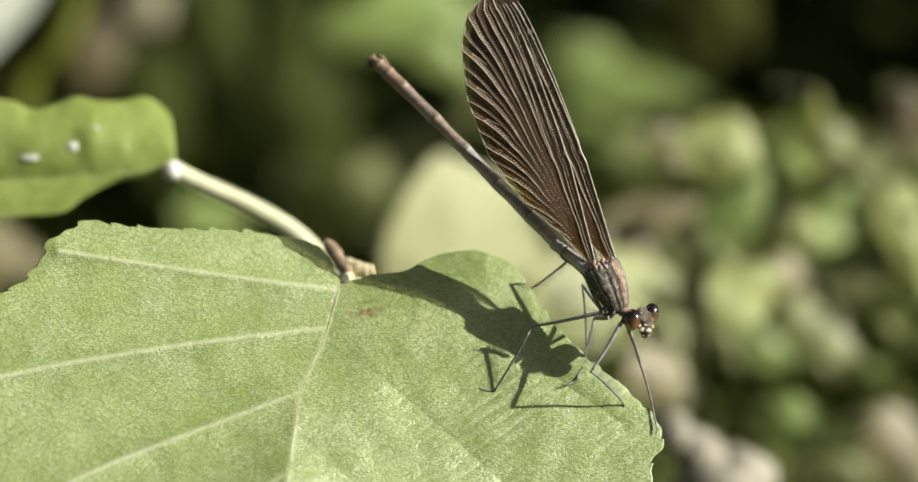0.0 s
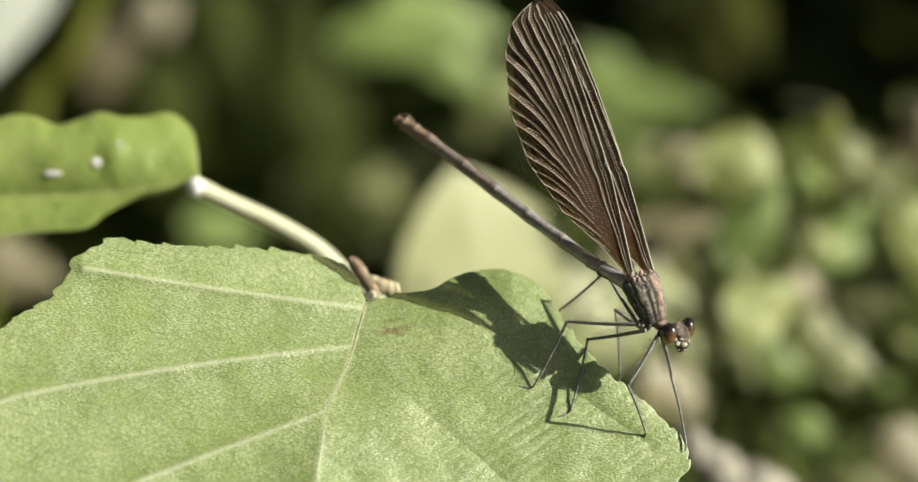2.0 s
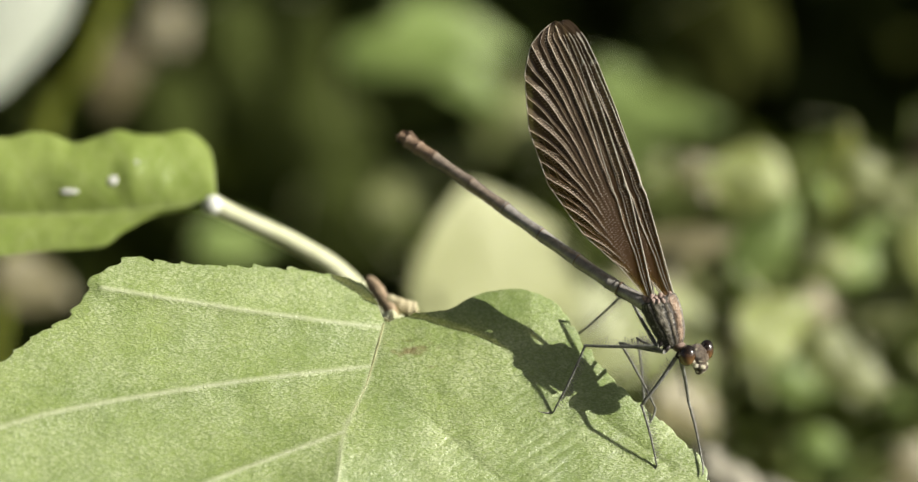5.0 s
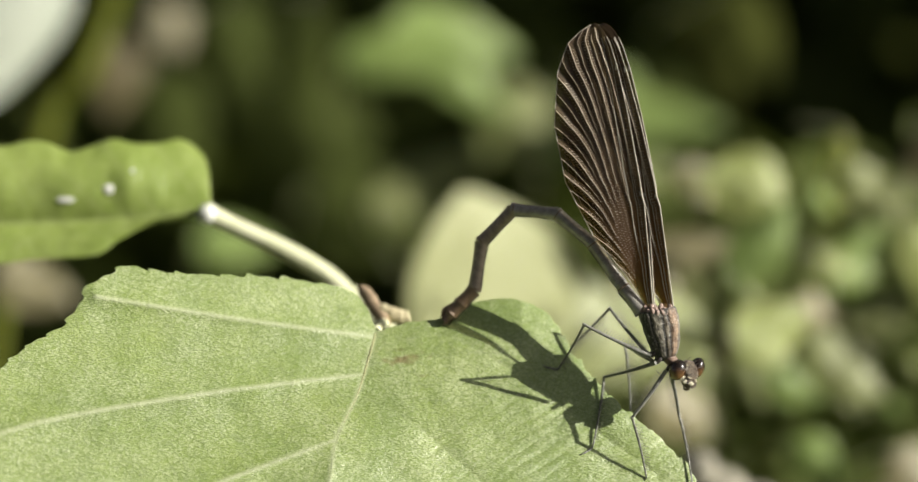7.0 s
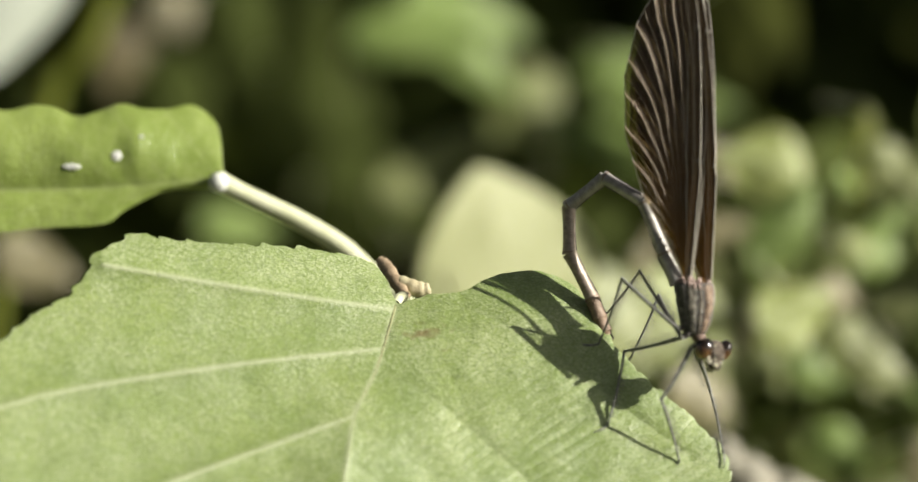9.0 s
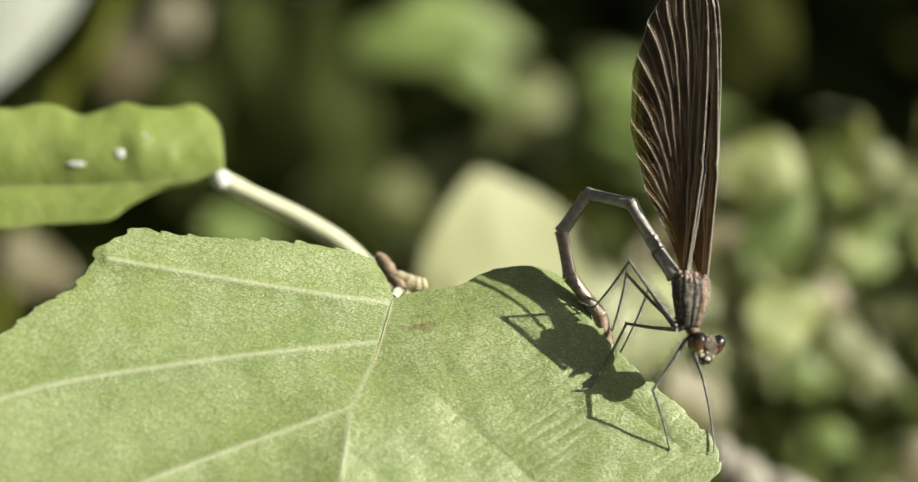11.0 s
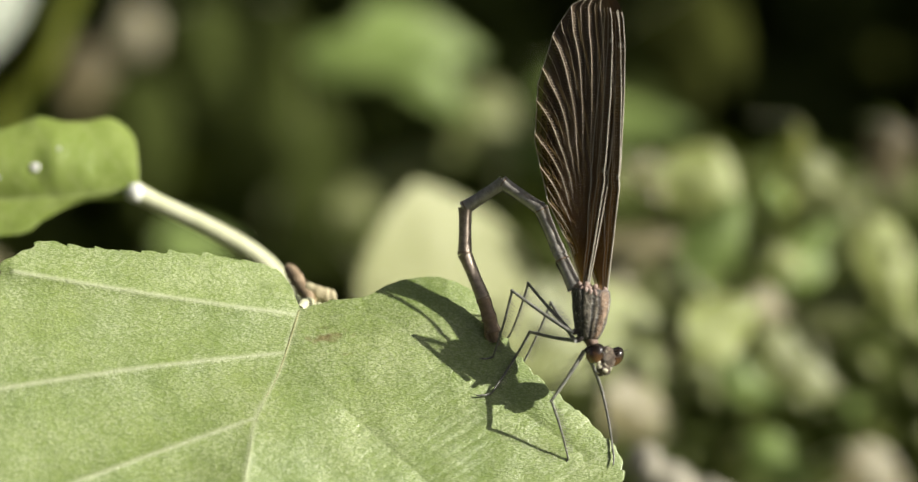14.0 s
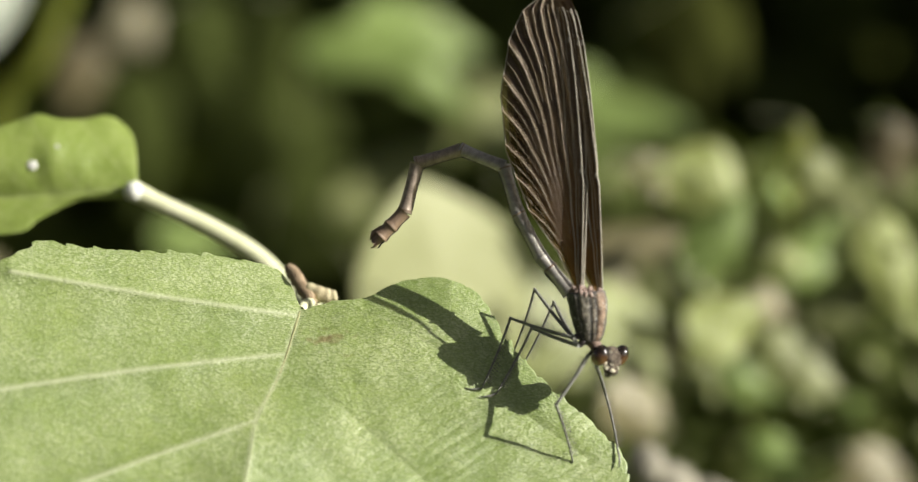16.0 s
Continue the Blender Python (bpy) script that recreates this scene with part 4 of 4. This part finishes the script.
@functools.lru_cache(maxsize=None)
def wing_blade():
    nu, nv = 190, 110
    ss = 40.9 * (1 - (1 - np.linspace(0, 1, nu + 1)) ** 1.25)
    verts, along, across, amber, thin = [], [], [], [], []
    for s in ss:
        for j in range(nv + 1):
            v = j / nv
            verts.append(wing_surface(float(s), v))
            along.append(lane_of(float(s), v) / PLEAT)
            across.append(0.9 * s - 4.0 * v)
            # clearest towards the hind margin of the root's half
            thin.append(0.18 + 0.3 * min(1, max(0, (v - 0.6) / 0.25)) * min(1, max(0, (30 - s) / 9)))
            amber.append(math.exp(-(s / 14) ** 2))
    row = nv + 1
    faces = [(i * row + j, i * row + j + 1, (i + 1) * row + j + 1, (i + 1) * row + j) for i in range(nu) for j in range(nv)]
    return verts, faces, {"along": along, "across": across, "amber": amber, "thin": thin}


def wing(name, length, label):
    """A wing with its root at the origin, its length along z and its front edge towards +x."""
    k = length / 41.0

    def on_wing(s, v, lift):
        x, y, z = wing_surface(float(s), float(v))
        return Vector((x * k, y - lift, z * k))

    verts, faces, layers = wing_blade()
    ob = mesh_part(name, [(x * k, y, z * k) for x, y, z in verts], faces, WING, damselfly, label, layers)
    # long veins: along the front edge, then fanning out to the hind margin
    for v0, v1, r in ((0.0, 0.0, 0.115), (0.3, 0.07, 0.055), (0.5, 0.15, 0.065)):
        line = [on_wing(s, np.interp(s, [0, 6, 17, 38], [v0, v0 * 0.5, (v0 * 0.35 + v1) * 0.6, v1]), 0.06) for s in np.linspace(0.2, 38.7, 60)]
        part("edge_vein", tube(bmesh.new(), line, [r * (1.15 - 0.6 * i / 59) for i in range(60)], 6), EDGE_VEIN, ob, "pale front-edge vein")
    part("nodus", ball(bmesh.new(), on_wing(16, 0.015, 0.04), (0.17, 0.1, 0.34), None, 10, 8), EDGE_VEIN, ob, "pale kink in the front edge")
    part("wing_spot", ball(bmesh.new(), on_wing(34.2, 0.02, 0.0), (0.16, 0.06, 0.5), Euler((0, 0.2, 0)), 10, 8), EDGE_VEIN, ob, "small whitish wing spot")
    half = PLEAT / 2
    for q in range(19):
        end, major = 6.5 + PLEAT * q, q % 2 == 0
        line = []
        for i in range(80):
            s = min(end, 40.7) - (20.0 if end < 30 else 32.0) * (i / 79) ** 1.3
            apart = (margin(TRAIL, s) - margin(LEAD, s)) * abs(float(vein_at(end + half, s) - vein_at(max(end - half, s), s)))
            if s > 4.0 and (apart > (0.36 if major else 0.7) or end - s < 2):
                line.append(on_wing(s, vein_at(end, s), 0.05))
        if len(line) > 5 and end < 48:
            r = 0.08 if major else 0.04
            part("vein", tube(bmesh.new(), line, [r * (1.0 - 0.75 * i / len(line)) for i in range(len(line))], 5), VEIN, ob)
    # a comb of short cross veins on both sides of each strong vein
    cells = bmesh.new()
    for q in range(0, 19, 2):
        end = 6.5 + PLEAT * q
        for i in range(84):
            s = min(end, 40.4) - 0.3 - 0.4 * i
            if s < 4.0:
                break
            v = float(vein_at(end, s))
            wide = max(margin(TRAIL, s) - margin(LEAD, s), 0.8)
            reach = min(0.6 / wide, 0.5 * abs(float(vein_at(end + half, s) - vein_at(max(end - half, s), s))))
            if reach * wide > 0.07 and v + reach < 0.99:
                tube(cells, [on_wing(s, v + reach, 0.02), on_wing(s, v, 0.04), on_wing(s, max(v - reach, 0.02), 0.02)], 0.029, 3)
    tagged(part("venation", cells, VEIN, ob, "fine pale cross veins"), "fine pale cross veins", kind="stuff")
    # the ladder of cross veins behind the front edge
    ladder = bmesh.new()
    for i in range(64):
        s = 1.5 + 0.55 * i
        tube(ladder, [on_wing(s, v, 0.03) for v in (0.0, float(np.interp(s, [0, 6, 17, 38], [0.3, 0.15, 0.12, 0.07])))], 0.045, 4)
    part("ladder", ladder, CHITIN, ob)
    rim = [on_wing(0.5 + 40.2 * i / 60, 1.0, 0.0) for i in range(61)]
    part("margin", tube(bmesh.new(), rim, 0.075, 5), EDGE_VEIN, ob, "pale hind margin")
    return ob


WINGS = {"far_fore": (-3.3, 0.95, 8.0, -19.5), "far_hind": (-5.8, 0.4, 7.9, -17.0),
         "near_fore": (-3.0, -0.15, 8.0, -21.0), "near_hind": (-6.1, -0.7, 7.9, -18.3)}


def wings():
    for key in WINGS:
        fore = "fore" in key
        ob = wing("forewing" if fore else "hindwing", 42.9 if fore else 42.2, "smoky brown veined forewing" if fore else "smoky brown veined hindwing")
        x, y, z, lean = WINGS[key]
        ob.matrix_basis = pose(x * MM, y * MM, z * MM, 0, lean, 0)
        damselfly_parts[key] = ob


SEGMENTS = [(4.63, 0), (7.24, 0), (6.94, 1), (6.75, 2), (6.75, 3), (7.24, 4), (2.9, 5), (2.07, 5), (1.48, 5)]


def abdomen():
    for k, (length, _) in enumerate(SEGMENTS):
        r0 = (1.08, 0.97, 0.95, 0.95, 0.97, 1.0, 1.08, 1.08, 0.92)[k]
        n = 22
        line = [(length * i / (n - 1) * (1.45 if k == 0 else 1.03), 0, 0) for i in range(n)]
        radii = []
        for i in range(n):
            f = i / (n - 1)
            r = r0 * (1 + 0.06 * math.exp(-(f / 0.08) ** 2) + 0.1 * math.exp(-((1 - f) / 0.1) ** 2) - 0.10 * math.sin(math.pi * f))
            if k == 0:
                r *= 1.08 - 0.2 * f
            if k == 8:
                r *= 1 - 0.35 * f
            radii.append(r)
        bm = tube(bmesh.new(), line, radii, 18)
        ob = part("abdomen_segment", bm, TAIL if k > 5 else ABDOMEN_BRONZE if k > 3 else ABDOMEN, damselfly, "rusty brown end segment" if k > 5 else "")
        ring = tube(bmesh.new(), [(length * 0.96, 0, 0), (length * 0.98, 0, 0), (length * 1.01, 0, 0)], [r0 * 1.05, r0 * 1.08, r0 * 1.04], 18)
        part("joint_ring", ring, TAIL, ob)
        ridge = tube(bmesh.new(), [(length * 0.05, 0, r0 * 0.93), (length * 0.5, 0, r0 * 0.84), (length * 0.95, 0, r0 * 0.98)], 0.13, 5)
        part("ridge", ridge, CHITIN, ob)
        if k == 8:
            for y in (-0.4, 0.4):
                part("cercus", tube(bmesh.new(), [(1.0, y, 0.25), (1.7, y * 1.2, 0.35), (2.2, y, 0.15)], [0.22, 0.17, 0.06], 8), TAIL, ob)
            part("ovipositor", tube(bmesh.new(), [(-1.2, 0, -0.7), (0.4, 0, -1.05), (1.3, 0, -0.75)], [0.4, 0.45, 0.15], 10), TAIL, ob)
        damselfly_parts["segment", k] = ob


# femur, tibia
LEGS = {"LH": (10.8, 10.8), "LM": (10.3, 11.0), "LF": (8.5, 9.2), "RF": (8.0, 9.2), "RM": (9.6, 9.8), "RH": (9.8, 10.6)}


def legs():
    for key, (one, two) in LEGS.items():
        rng = random.Random(len(key) + int(one * 10))
        bm = tube(bmesh.new(), [(one * f, 0, 0.12 * math.sin(math.pi * f)) for f in np.linspace(0, 1, 14)], [0.31 - 0.1 * f for f in np.linspace(0, 1, 14)], 10)
        femur = part("femur", bm, LEG, damselfly)
        bm = tube(bmesh.new(), [(two * f, 0, 0.15 * math.sin(math.pi * f)) for f in np.linspace(0, 1, 14)], [0.2 - 0.07 * f for f in np.linspace(0, 1, 14)], 8)
        ball(bm, (0, 0, 0), (0.26, 0.25, 0.26), None, 10, 8)
        tibia = part("tibia", bm, LEG, damselfly)
        foot = tube(bmesh.new(), [(0, 0, 0), (0.8, 0, 0.1), (1.7, 0, 0.0), (2.3, 0, -0.12)], [0.17, 0.15, 0.13, 0.08], 7)
        tube(foot, [(2.2, 0, -0.1), (2.5, 0.1, -0.35)], [0.07, 0.03], 5)
        tarsus = part("tarsus", foot, LEG, tibia)
        tarsus.matrix_basis = pose(two * MM, 0, 0, 0, {"LH": 64, "LM": 45, "LF": 45, "RF": 5}.get(key, 20), 0)
        for owner, size in ((femur, one), (tibia, two)):
            hairs = bmesh.new()
            for i in range(int(size * 1.9)):
                x = size * (0.12 + 0.82 * i / (size * 1.9))
                s = -1 if owner is femur else 1
                for y in (-0.15, 0.15):
                    tip = (x + 0.5 * (1 if owner is tibia else -0.2), y * 6 + rng.uniform(-0.2, 0.2), s * (1.15 + rng.uniform(-0.2, 0.25)))
                    tube(hairs, [(x, y, s * 0.2), tip], [0.035, 0.012], 4)
            part("bristles", hairs, HAIR, owner, "row of fine dark bristles")
        damselfly_parts[key, 0], damselfly_parts[key, 1] = femur, tibia


thorax()
head()
wings()
abdomen()
legs()


def motions():
    # seconds, place of the near eye, lean of the body
    body = [
        (0, 25.4, -11.2, 23.3), (0.5, 25.4, -10.9, 23.2), (1, 26.8, -10.0, 21.6), (1.5, 26.6, -9.8, 23.5), (2, 26.7, -10.3, 21.4),
        (2.5, 26.6, -10.0, 23.1), (3, 26.6, -10.0, 22.5), (3.5, 26.7, -10.2, 22.0), (4, 26.8, -10.1, 20.7), (4.5, 26.8, -10.1, 22.0),
        (5, 26.6, -10.5, 20.6), (7.5, 26.9, -11.4, 9.4), (8, 26.0, -11.7, 3.3), (8.5, 25.7, -12.1, 1.5), (8.7, 25.8, -11.7, 2.1),
        (10.8, 26.4, -11.6, 0.1), (11, 26.3, -11.7, -0.9), (11.5, 26.5, -11.6, -2.0), (12, 26.4, -11.9, -1.9), (12.5, 26.3, -11.7, -2.4),
        (13, 25.9, -12.0, -2.5), (13.5, 25.5, -12.2, -4.0), (14, 25.7, -12.0, -2.7), (14.5, 25.7, -11.9, -2.4), (15, 25.6, -11.9, 3.0),
        (15.5, 25.6, -12.0, 3.5), (16, 25.7, -11.9, 6.2),
    ]
    bend = [  # seconds, rise of each stretch of the abdomen in degrees over the horizontal to the left, and its swing away
        (0, 46, 46, 46, 46, 45, 44, 15), (0.5, 42, 42, 43, 43, 42, 40, 17), (1, 38, 39, 40, 40, 39, 37, 20), (1.5, 34, 35, 36, 36, 35, 32, 27),
        (2, 36, 37, 38, 38, 37, 35, 27), (3.5, 35, 36, 37, 38, 38, 36, 25), (4.5, 34, 35, 35, 36, 35, 34, 22), (5.2, 35, 36, 36, 36, 35, 34, 20),
        (7.3, 58, 39, 0, -59, -101, -60, 14), (7.5, 60, 40, -4, -65, -101, -66, 14), (8, 68, 42, -17, -84, -101, -87, 20), (8.5, 68, 34, -31, -89, -113, -107, 25),
        (8.7, 68, 32, -34, -90, -116, -112, 25), (10.8, 57, 11, -54, -102, -129, -104, 25), (11, 57, 11, -54, -102, -129, -104, 25), (11.5, 59, 13, -49, -98, -118, -118, 24),
        (12, 64, 23, -35, -94, -117, -103, 17), (12.5, 64, 22, -41, -95, -116, -117, 22), (13, 62, 27, -36, -93, -113, -115, 17), (13.5, 69, 29, -34, -93, -111, -119, 22),
        (14, 66, 33, -32, -90, -113, -108, 17), (14.5, 70, 45, -14, -81, -105, -100, 22), (15, 66, 30, -23, -79, -92, -97, 15), (15.5, 64, 72, 20, -30, -71, -71, 12),
        (16, 61, 72, 21, -17, -76, -47, 12),
    ]
    # each leg: seconds, where the knee points (x, z), where the foot stands (x, y, z)
    hind = [
        (0, 10.5, -12.2, 5.2, -0.6, -21.8), (1, 11.5, -10.8, 8.2, 0.1, -20.9), (1.5, 11.9, -7.1, 15.9, 2.5, -16.2), (2, 11.7, -9.5, 7.0, 0.8, -18.5),
        (3, 11.7, -9.6, 7.1, 0.7, -18.8), (4, 11.9, -9.5, 7.3, 0.6, -19.1), (4.5, 11.9, -9.8, 7.1, 0.6, -19.1), (5, 11.7, -9.7, 7.2, 0.6, -19.2),
        (7.5, 13.1, -5.0, 10.0, 4.4, -9.8), (8.5, 13.4, -4.4, 11.1, 3.3, -12.7), (11.5, 15.8, 0.7, 11.8, 6.0, -6.1), (12, 15.9, 0.5, 13.0, 6.0, -6.3),
        (12.5, 13.6, -4.3, 12.5, 4.3, -10.6), (13, 14.9, -0.6, 12.3, 5.5, -7.3), (13.5, 13.8, -3.0, 11.8, 4.1, -10.9), (15, 11.6, -8.1, 8.7, 1.5, -17.1),
        (15.5, 11.9, -8.1, 8.8, 1.5, -17.1), (16, 11.8, -8.1, 8.8, 1.5, -17.1),
    ]
    middle = [
        (0, 18.8, -15.1, 17.2, 1.2, -20.4), (1, 15.6, -14.5, 19.4, 0.4, -23.3), (1.5, 16.0, -13.9, 19.2, 0.5, -23.0), (2, 14.6, -13.4, 12.4, 0.2, -21.9),
        (3, 16.0, -15.9, 17.6, -0.4, -25.1), (3.5, 15.7, -15.7, 16.6, -1.2, -26.8), (3.8, 15.9, -15.3, 16.7, -1.0, -26.3), (4, 14.4, -8.5, 21.0, 2.8, -16.9),
        (4.5, 14.8, -13.2, 21.9, 1.9, -19.9), (5, 18.3, -11.2, 22.2, 2.4, -18.6), (7.5, 15.1, -14.7, 12.5, -0.6, -24.0), (8.5, 14.1, -14.3, 12.8, -0.5, -23.8),
        (11.5, 14.7, -10.9, 10.9, 1.5, -17.6), (12, 14.8, -10.7, 11.8, 1.7, -17.4), (12.5, 14.8, -10.8, 11.2, 1.5, -17.7), (13, 15.1, -11.0, 11.5, 1.4, -18.1),
        (13.5, 14.5, -11.0, 10.5, 1.3, -18.1), (15, 14.1, -11.8, 10.9, 1.3, -18.1), (16, 14.0, -10.8, 10.9, 1.5, -17.8),
    ]
    front = [
        (0, 19.6, -18.1, 24.1, 0.7, -23.8), (1, 22.0, -17.8, 23.6, -0.1, -25.8), (2, 20.9, -17.3, 23.4, 0.1, -25.2), (3, 20.8, -17.1, 23.5, 0.3, -24.7),
        (3.5, 20.8, -17.1, 22.5, -0.3, -26.0), (4, 21.0, -16.9, 23.9, 0.4, -24.8), (5, 16.6, -16.9, 22.2, -0.5, -26.7), (7.5, 20.8, -17.7, 22.3, -0.7, -27.2),
        (8.5, 19.8, -18.2, 22.5, -0.9, -27.6), (11.5, 20.3, -17.5, 22.4, -0.6, -26.9), (12, 20.2, -18.3, 22.3, -0.7, -27.2), (13.5, 19.6, -17.8, 21.7, -0.8, -27.2),
        (15, 19.4, -18.1, 21.8, -0.8, -27.3), (16, 19.5, -18.4, 21.8, -0.7, -27.1),
    ]
    far_front = [
        (0, 26.9, -18.5, 28.6, 0.4, -25.9), (1, 27.8, -17.4, 29.4, 0.6, -25.6), (2, 27.4, -17.1, 29.1, 0.7, -25.4), (3, 27.9, -17.7, 29.4, 0.5, -26.0),
        (4, 27.9, -17.9, 29.6, 0.4, -26.1), (5, 27.2, -17.7, 28.8, 0.4, -25.9), (7.5, 27.3, -17.9, 28.8, 0.2, -26.5), (8.5, 27.1, -18.8, 28.7, 0.3, -26.4),
        (11.5, 27.7, -17.8, 28.8, 0.6, -25.3), (12, 27.6, -18.2, 28.6, 0.6, -25.5), (13.5, 27.1, -19.3, 28.2, 0.3, -26.1), (15, 26.8, -18.8, 28.2, 0.3, -26.1),
        (16, 26.9, -18.9, 28.3, 0.4, -25.8),
    ]
    far_middle = [
        (0, 18.6, -7.9, 19.0, 7.5, -16.4), (3.5, 20.3, -7.7, 20.9, 7.5, -17.7), (5, 19.9, -7.2, 20.9, 7.5, -18.3), (7.5, 19.6, -7.7, 20.3, 7.5, -17.7),
        (8.5, 19.1, -6.5, 16.1, 7.5, -13.7), (11.5, 18.8, -6.3, 15.9, 7.5, -13.3), (13.5, 18.7, -6.7, 15.2, 7.5, -14.0), (15, 18.0, -6.3, 15.4, 7.5, -13.8),
        (16, 18.3, -6.6, 14.9, 7.5, -13.6),
    ]
    far_hind = [
        (0, 17.5, -1.5, 10.6, 10.0, -7.3), (3.5, 18.7, -0.6, 11.4, 10.0, -7.8), (5, 18.4, -0.4, 11.7, 10.0, -7.7), (7.5, 17.2, -2.0, 10.5, 10.0, -9.6),
        (8.5, 17.2, -1.5, 12.2, 10.0, -6.6), (11.5, 16.3, -2.7, 15.2, 10.0, -11.1), (13.5, 15.0, -1.3, 13.2, 10.0, -8.8), (15, 17.2, -3.2, 13.7, 10.0, -11.8),
        (16, 16.7, -3.0, 13.6, 10.0, -11.6),
    ]
    steps = {"LH": hind, "LM": middle, "LF": front, "RF": far_front, "RM": far_middle, "RH": far_hind}
    times = sorted({round(0.2 * i, 2) for i in range(81)} | {3.9, 4.1, 4.3, 4.5, 8.5, 15.5, 7.5, 12.5, 13.5})

    def between(rows, t):
        return [float(np.interp(t, [r[0] for r in rows], [r[k] for r in rows])) for k in range(1, len(rows[0]))]

    def body_at(t):
        x, z, lean = between(body, t)
        return pose(x, -1.6, z, 0, 23.3 - lean, 0), 23.3 - lean

    def metres(m):
        m = m.copy()
        m.translation *= MM
        return m

    def aim(p, way, flat):
        """A pose at p whose x axis follows way and whose y axis stays near flat."""
        x = way.normalized()
        z = x.cross(flat).normalized()
        y = z.cross(x)
        m = Matrix((x, y, z)).transposed().to_4x4()
        m.translation = p
        return m

    walk(damselfly, [(t, BASE @ metres(body_at(t)[0])) for t in times])
    rows = {key: [] for key in damselfly_parts}
    for t in times:
        m, turn = body_at(t)
        inv = m.inverted()
        *rise, swing = between(bend, t)
        p = Vector((-7.0, 0, 6.9)).lerp(Vector((-7.2, 1.8, 7.2)), float(np.interp(t, [5.2, 7.3], [0, 1])))
        p = p - Vector((float(np.interp(t, [14, 15, 16], [0.3, 1.1, 1.8])), 0, 0))
        for k, (length, group) in enumerate(SEGMENTS):
            late = float(np.interp(t, [5.2, 7.3], [0, 1]))
            a, b = radians(rise[group] - turn), radians(swing)
            way = Vector((-math.cos(a) * math.cos(b), math.sin(b), math.sin(a) * math.cos(b)))
            # curled, the abdomen stays in the upright plane of the wings
            a, b = radians(rise[group]), radians(swing if group < 4 else 0)
            curled = inv.to_3x3() @ Vector((-math.cos(a) * math.cos(b), math.cos(a) * math.sin(b), math.sin(a)))
            way = way.lerp(curled, late).normalized()
            q = p + way * length
            start = Vector((-6.5 - 0.4 * late, 1.5 * late, 6.9)) if k == 0 else p
            rows["segment", k].append((t, metres(aim(start, q - start, Vector((0, 1, 0))))))
            p = q
        for key, (one, two) in LEGS.items():
            kx, kz, fx, fy, fz = between(steps[key], t)
            hip, foot = Vector(HIPS[key]), inv @ Vector((fx, fy, fz))
            pole = inv @ Vector((kx, 0, kz))
            depth = {"RF": 2.0, "RM": 9.0, "RH": 3.0, "LF": -2.0}.get(key, float(np.interp(t, [0, 5.2, 7.3], [1.5, 1.5, 5.0])))
            d = (foot - hip).length
            d = min(max(d, abs(one - two) + 0.4), one + two - 0.05)
            way = (foot - hip).normalized()
            foot = hip + way * d
            f = (one * one - two * two + d * d) / (2 * d)
            arm = math.sqrt(max(one * one - f * f, 0.0))
            u = way.orthogonal().normalized()
            w = way.cross(u)
            # of the bends that the leg allows, the one that brings the knee nearest to its place
            bends = [hip + way * f + (u * math.cos(a) + w * math.sin(a)) * arm for a in (radians(2 * i) for i in range(180))]
            knee = min(bends, key=lambda p: (p.x - pole.x) ** 2 + (p.z - pole.z) ** 2 + 0.14 * (p.y - depth) ** 2)
            rows[key, 0].append((t, metres(aim(hip, knee - hip, Vector((0, 1, 0))))))
            rows[key, 1].append((t, metres(aim(knee, foot - knee, Vector((0, 1, 0))))))
        for key, (x, y, z, lean) in WINGS.items():
            # the wings lean a little more than the body; a quick spread and close at 4.2 s
            more = float(np.interp(t, [0, 5, 7.5, 8, 11.5, 13, 15, 16], [0.4, -1.1, -2.5, -2.0, -1.9, -2.3, -2.6, -2.2]))
            face = float(np.interp(t, [0, 5, 7.3, 8.2, 15, 16], [4, 3, -5, -12, -12, -8]))
            open_up = float(np.interp(t, [3.82, 4.0, 4.1, 4.2, 4.3, 4.4], [0, 0.4, 0.7, 1, 0.6, 0]))
            tilt, twist, out = {"near_hind": (-19, -48, -4), "near_fore": (8, -12, 2), "far_hind": (-1, 18, -10), "far_fore": (3, 20, -36)}[key]
            rows[key].append((t, pose(x * MM, y * MM, z * MM, 0, lean + more + tilt * open_up, 0) @ pose(0, 0, 0, out * open_up) @ pose(0, 0, 0, 0, 0, twist * open_up + face)))
    for key, ob in damselfly_parts.items():
        walk(ob, rows[key])


motions()
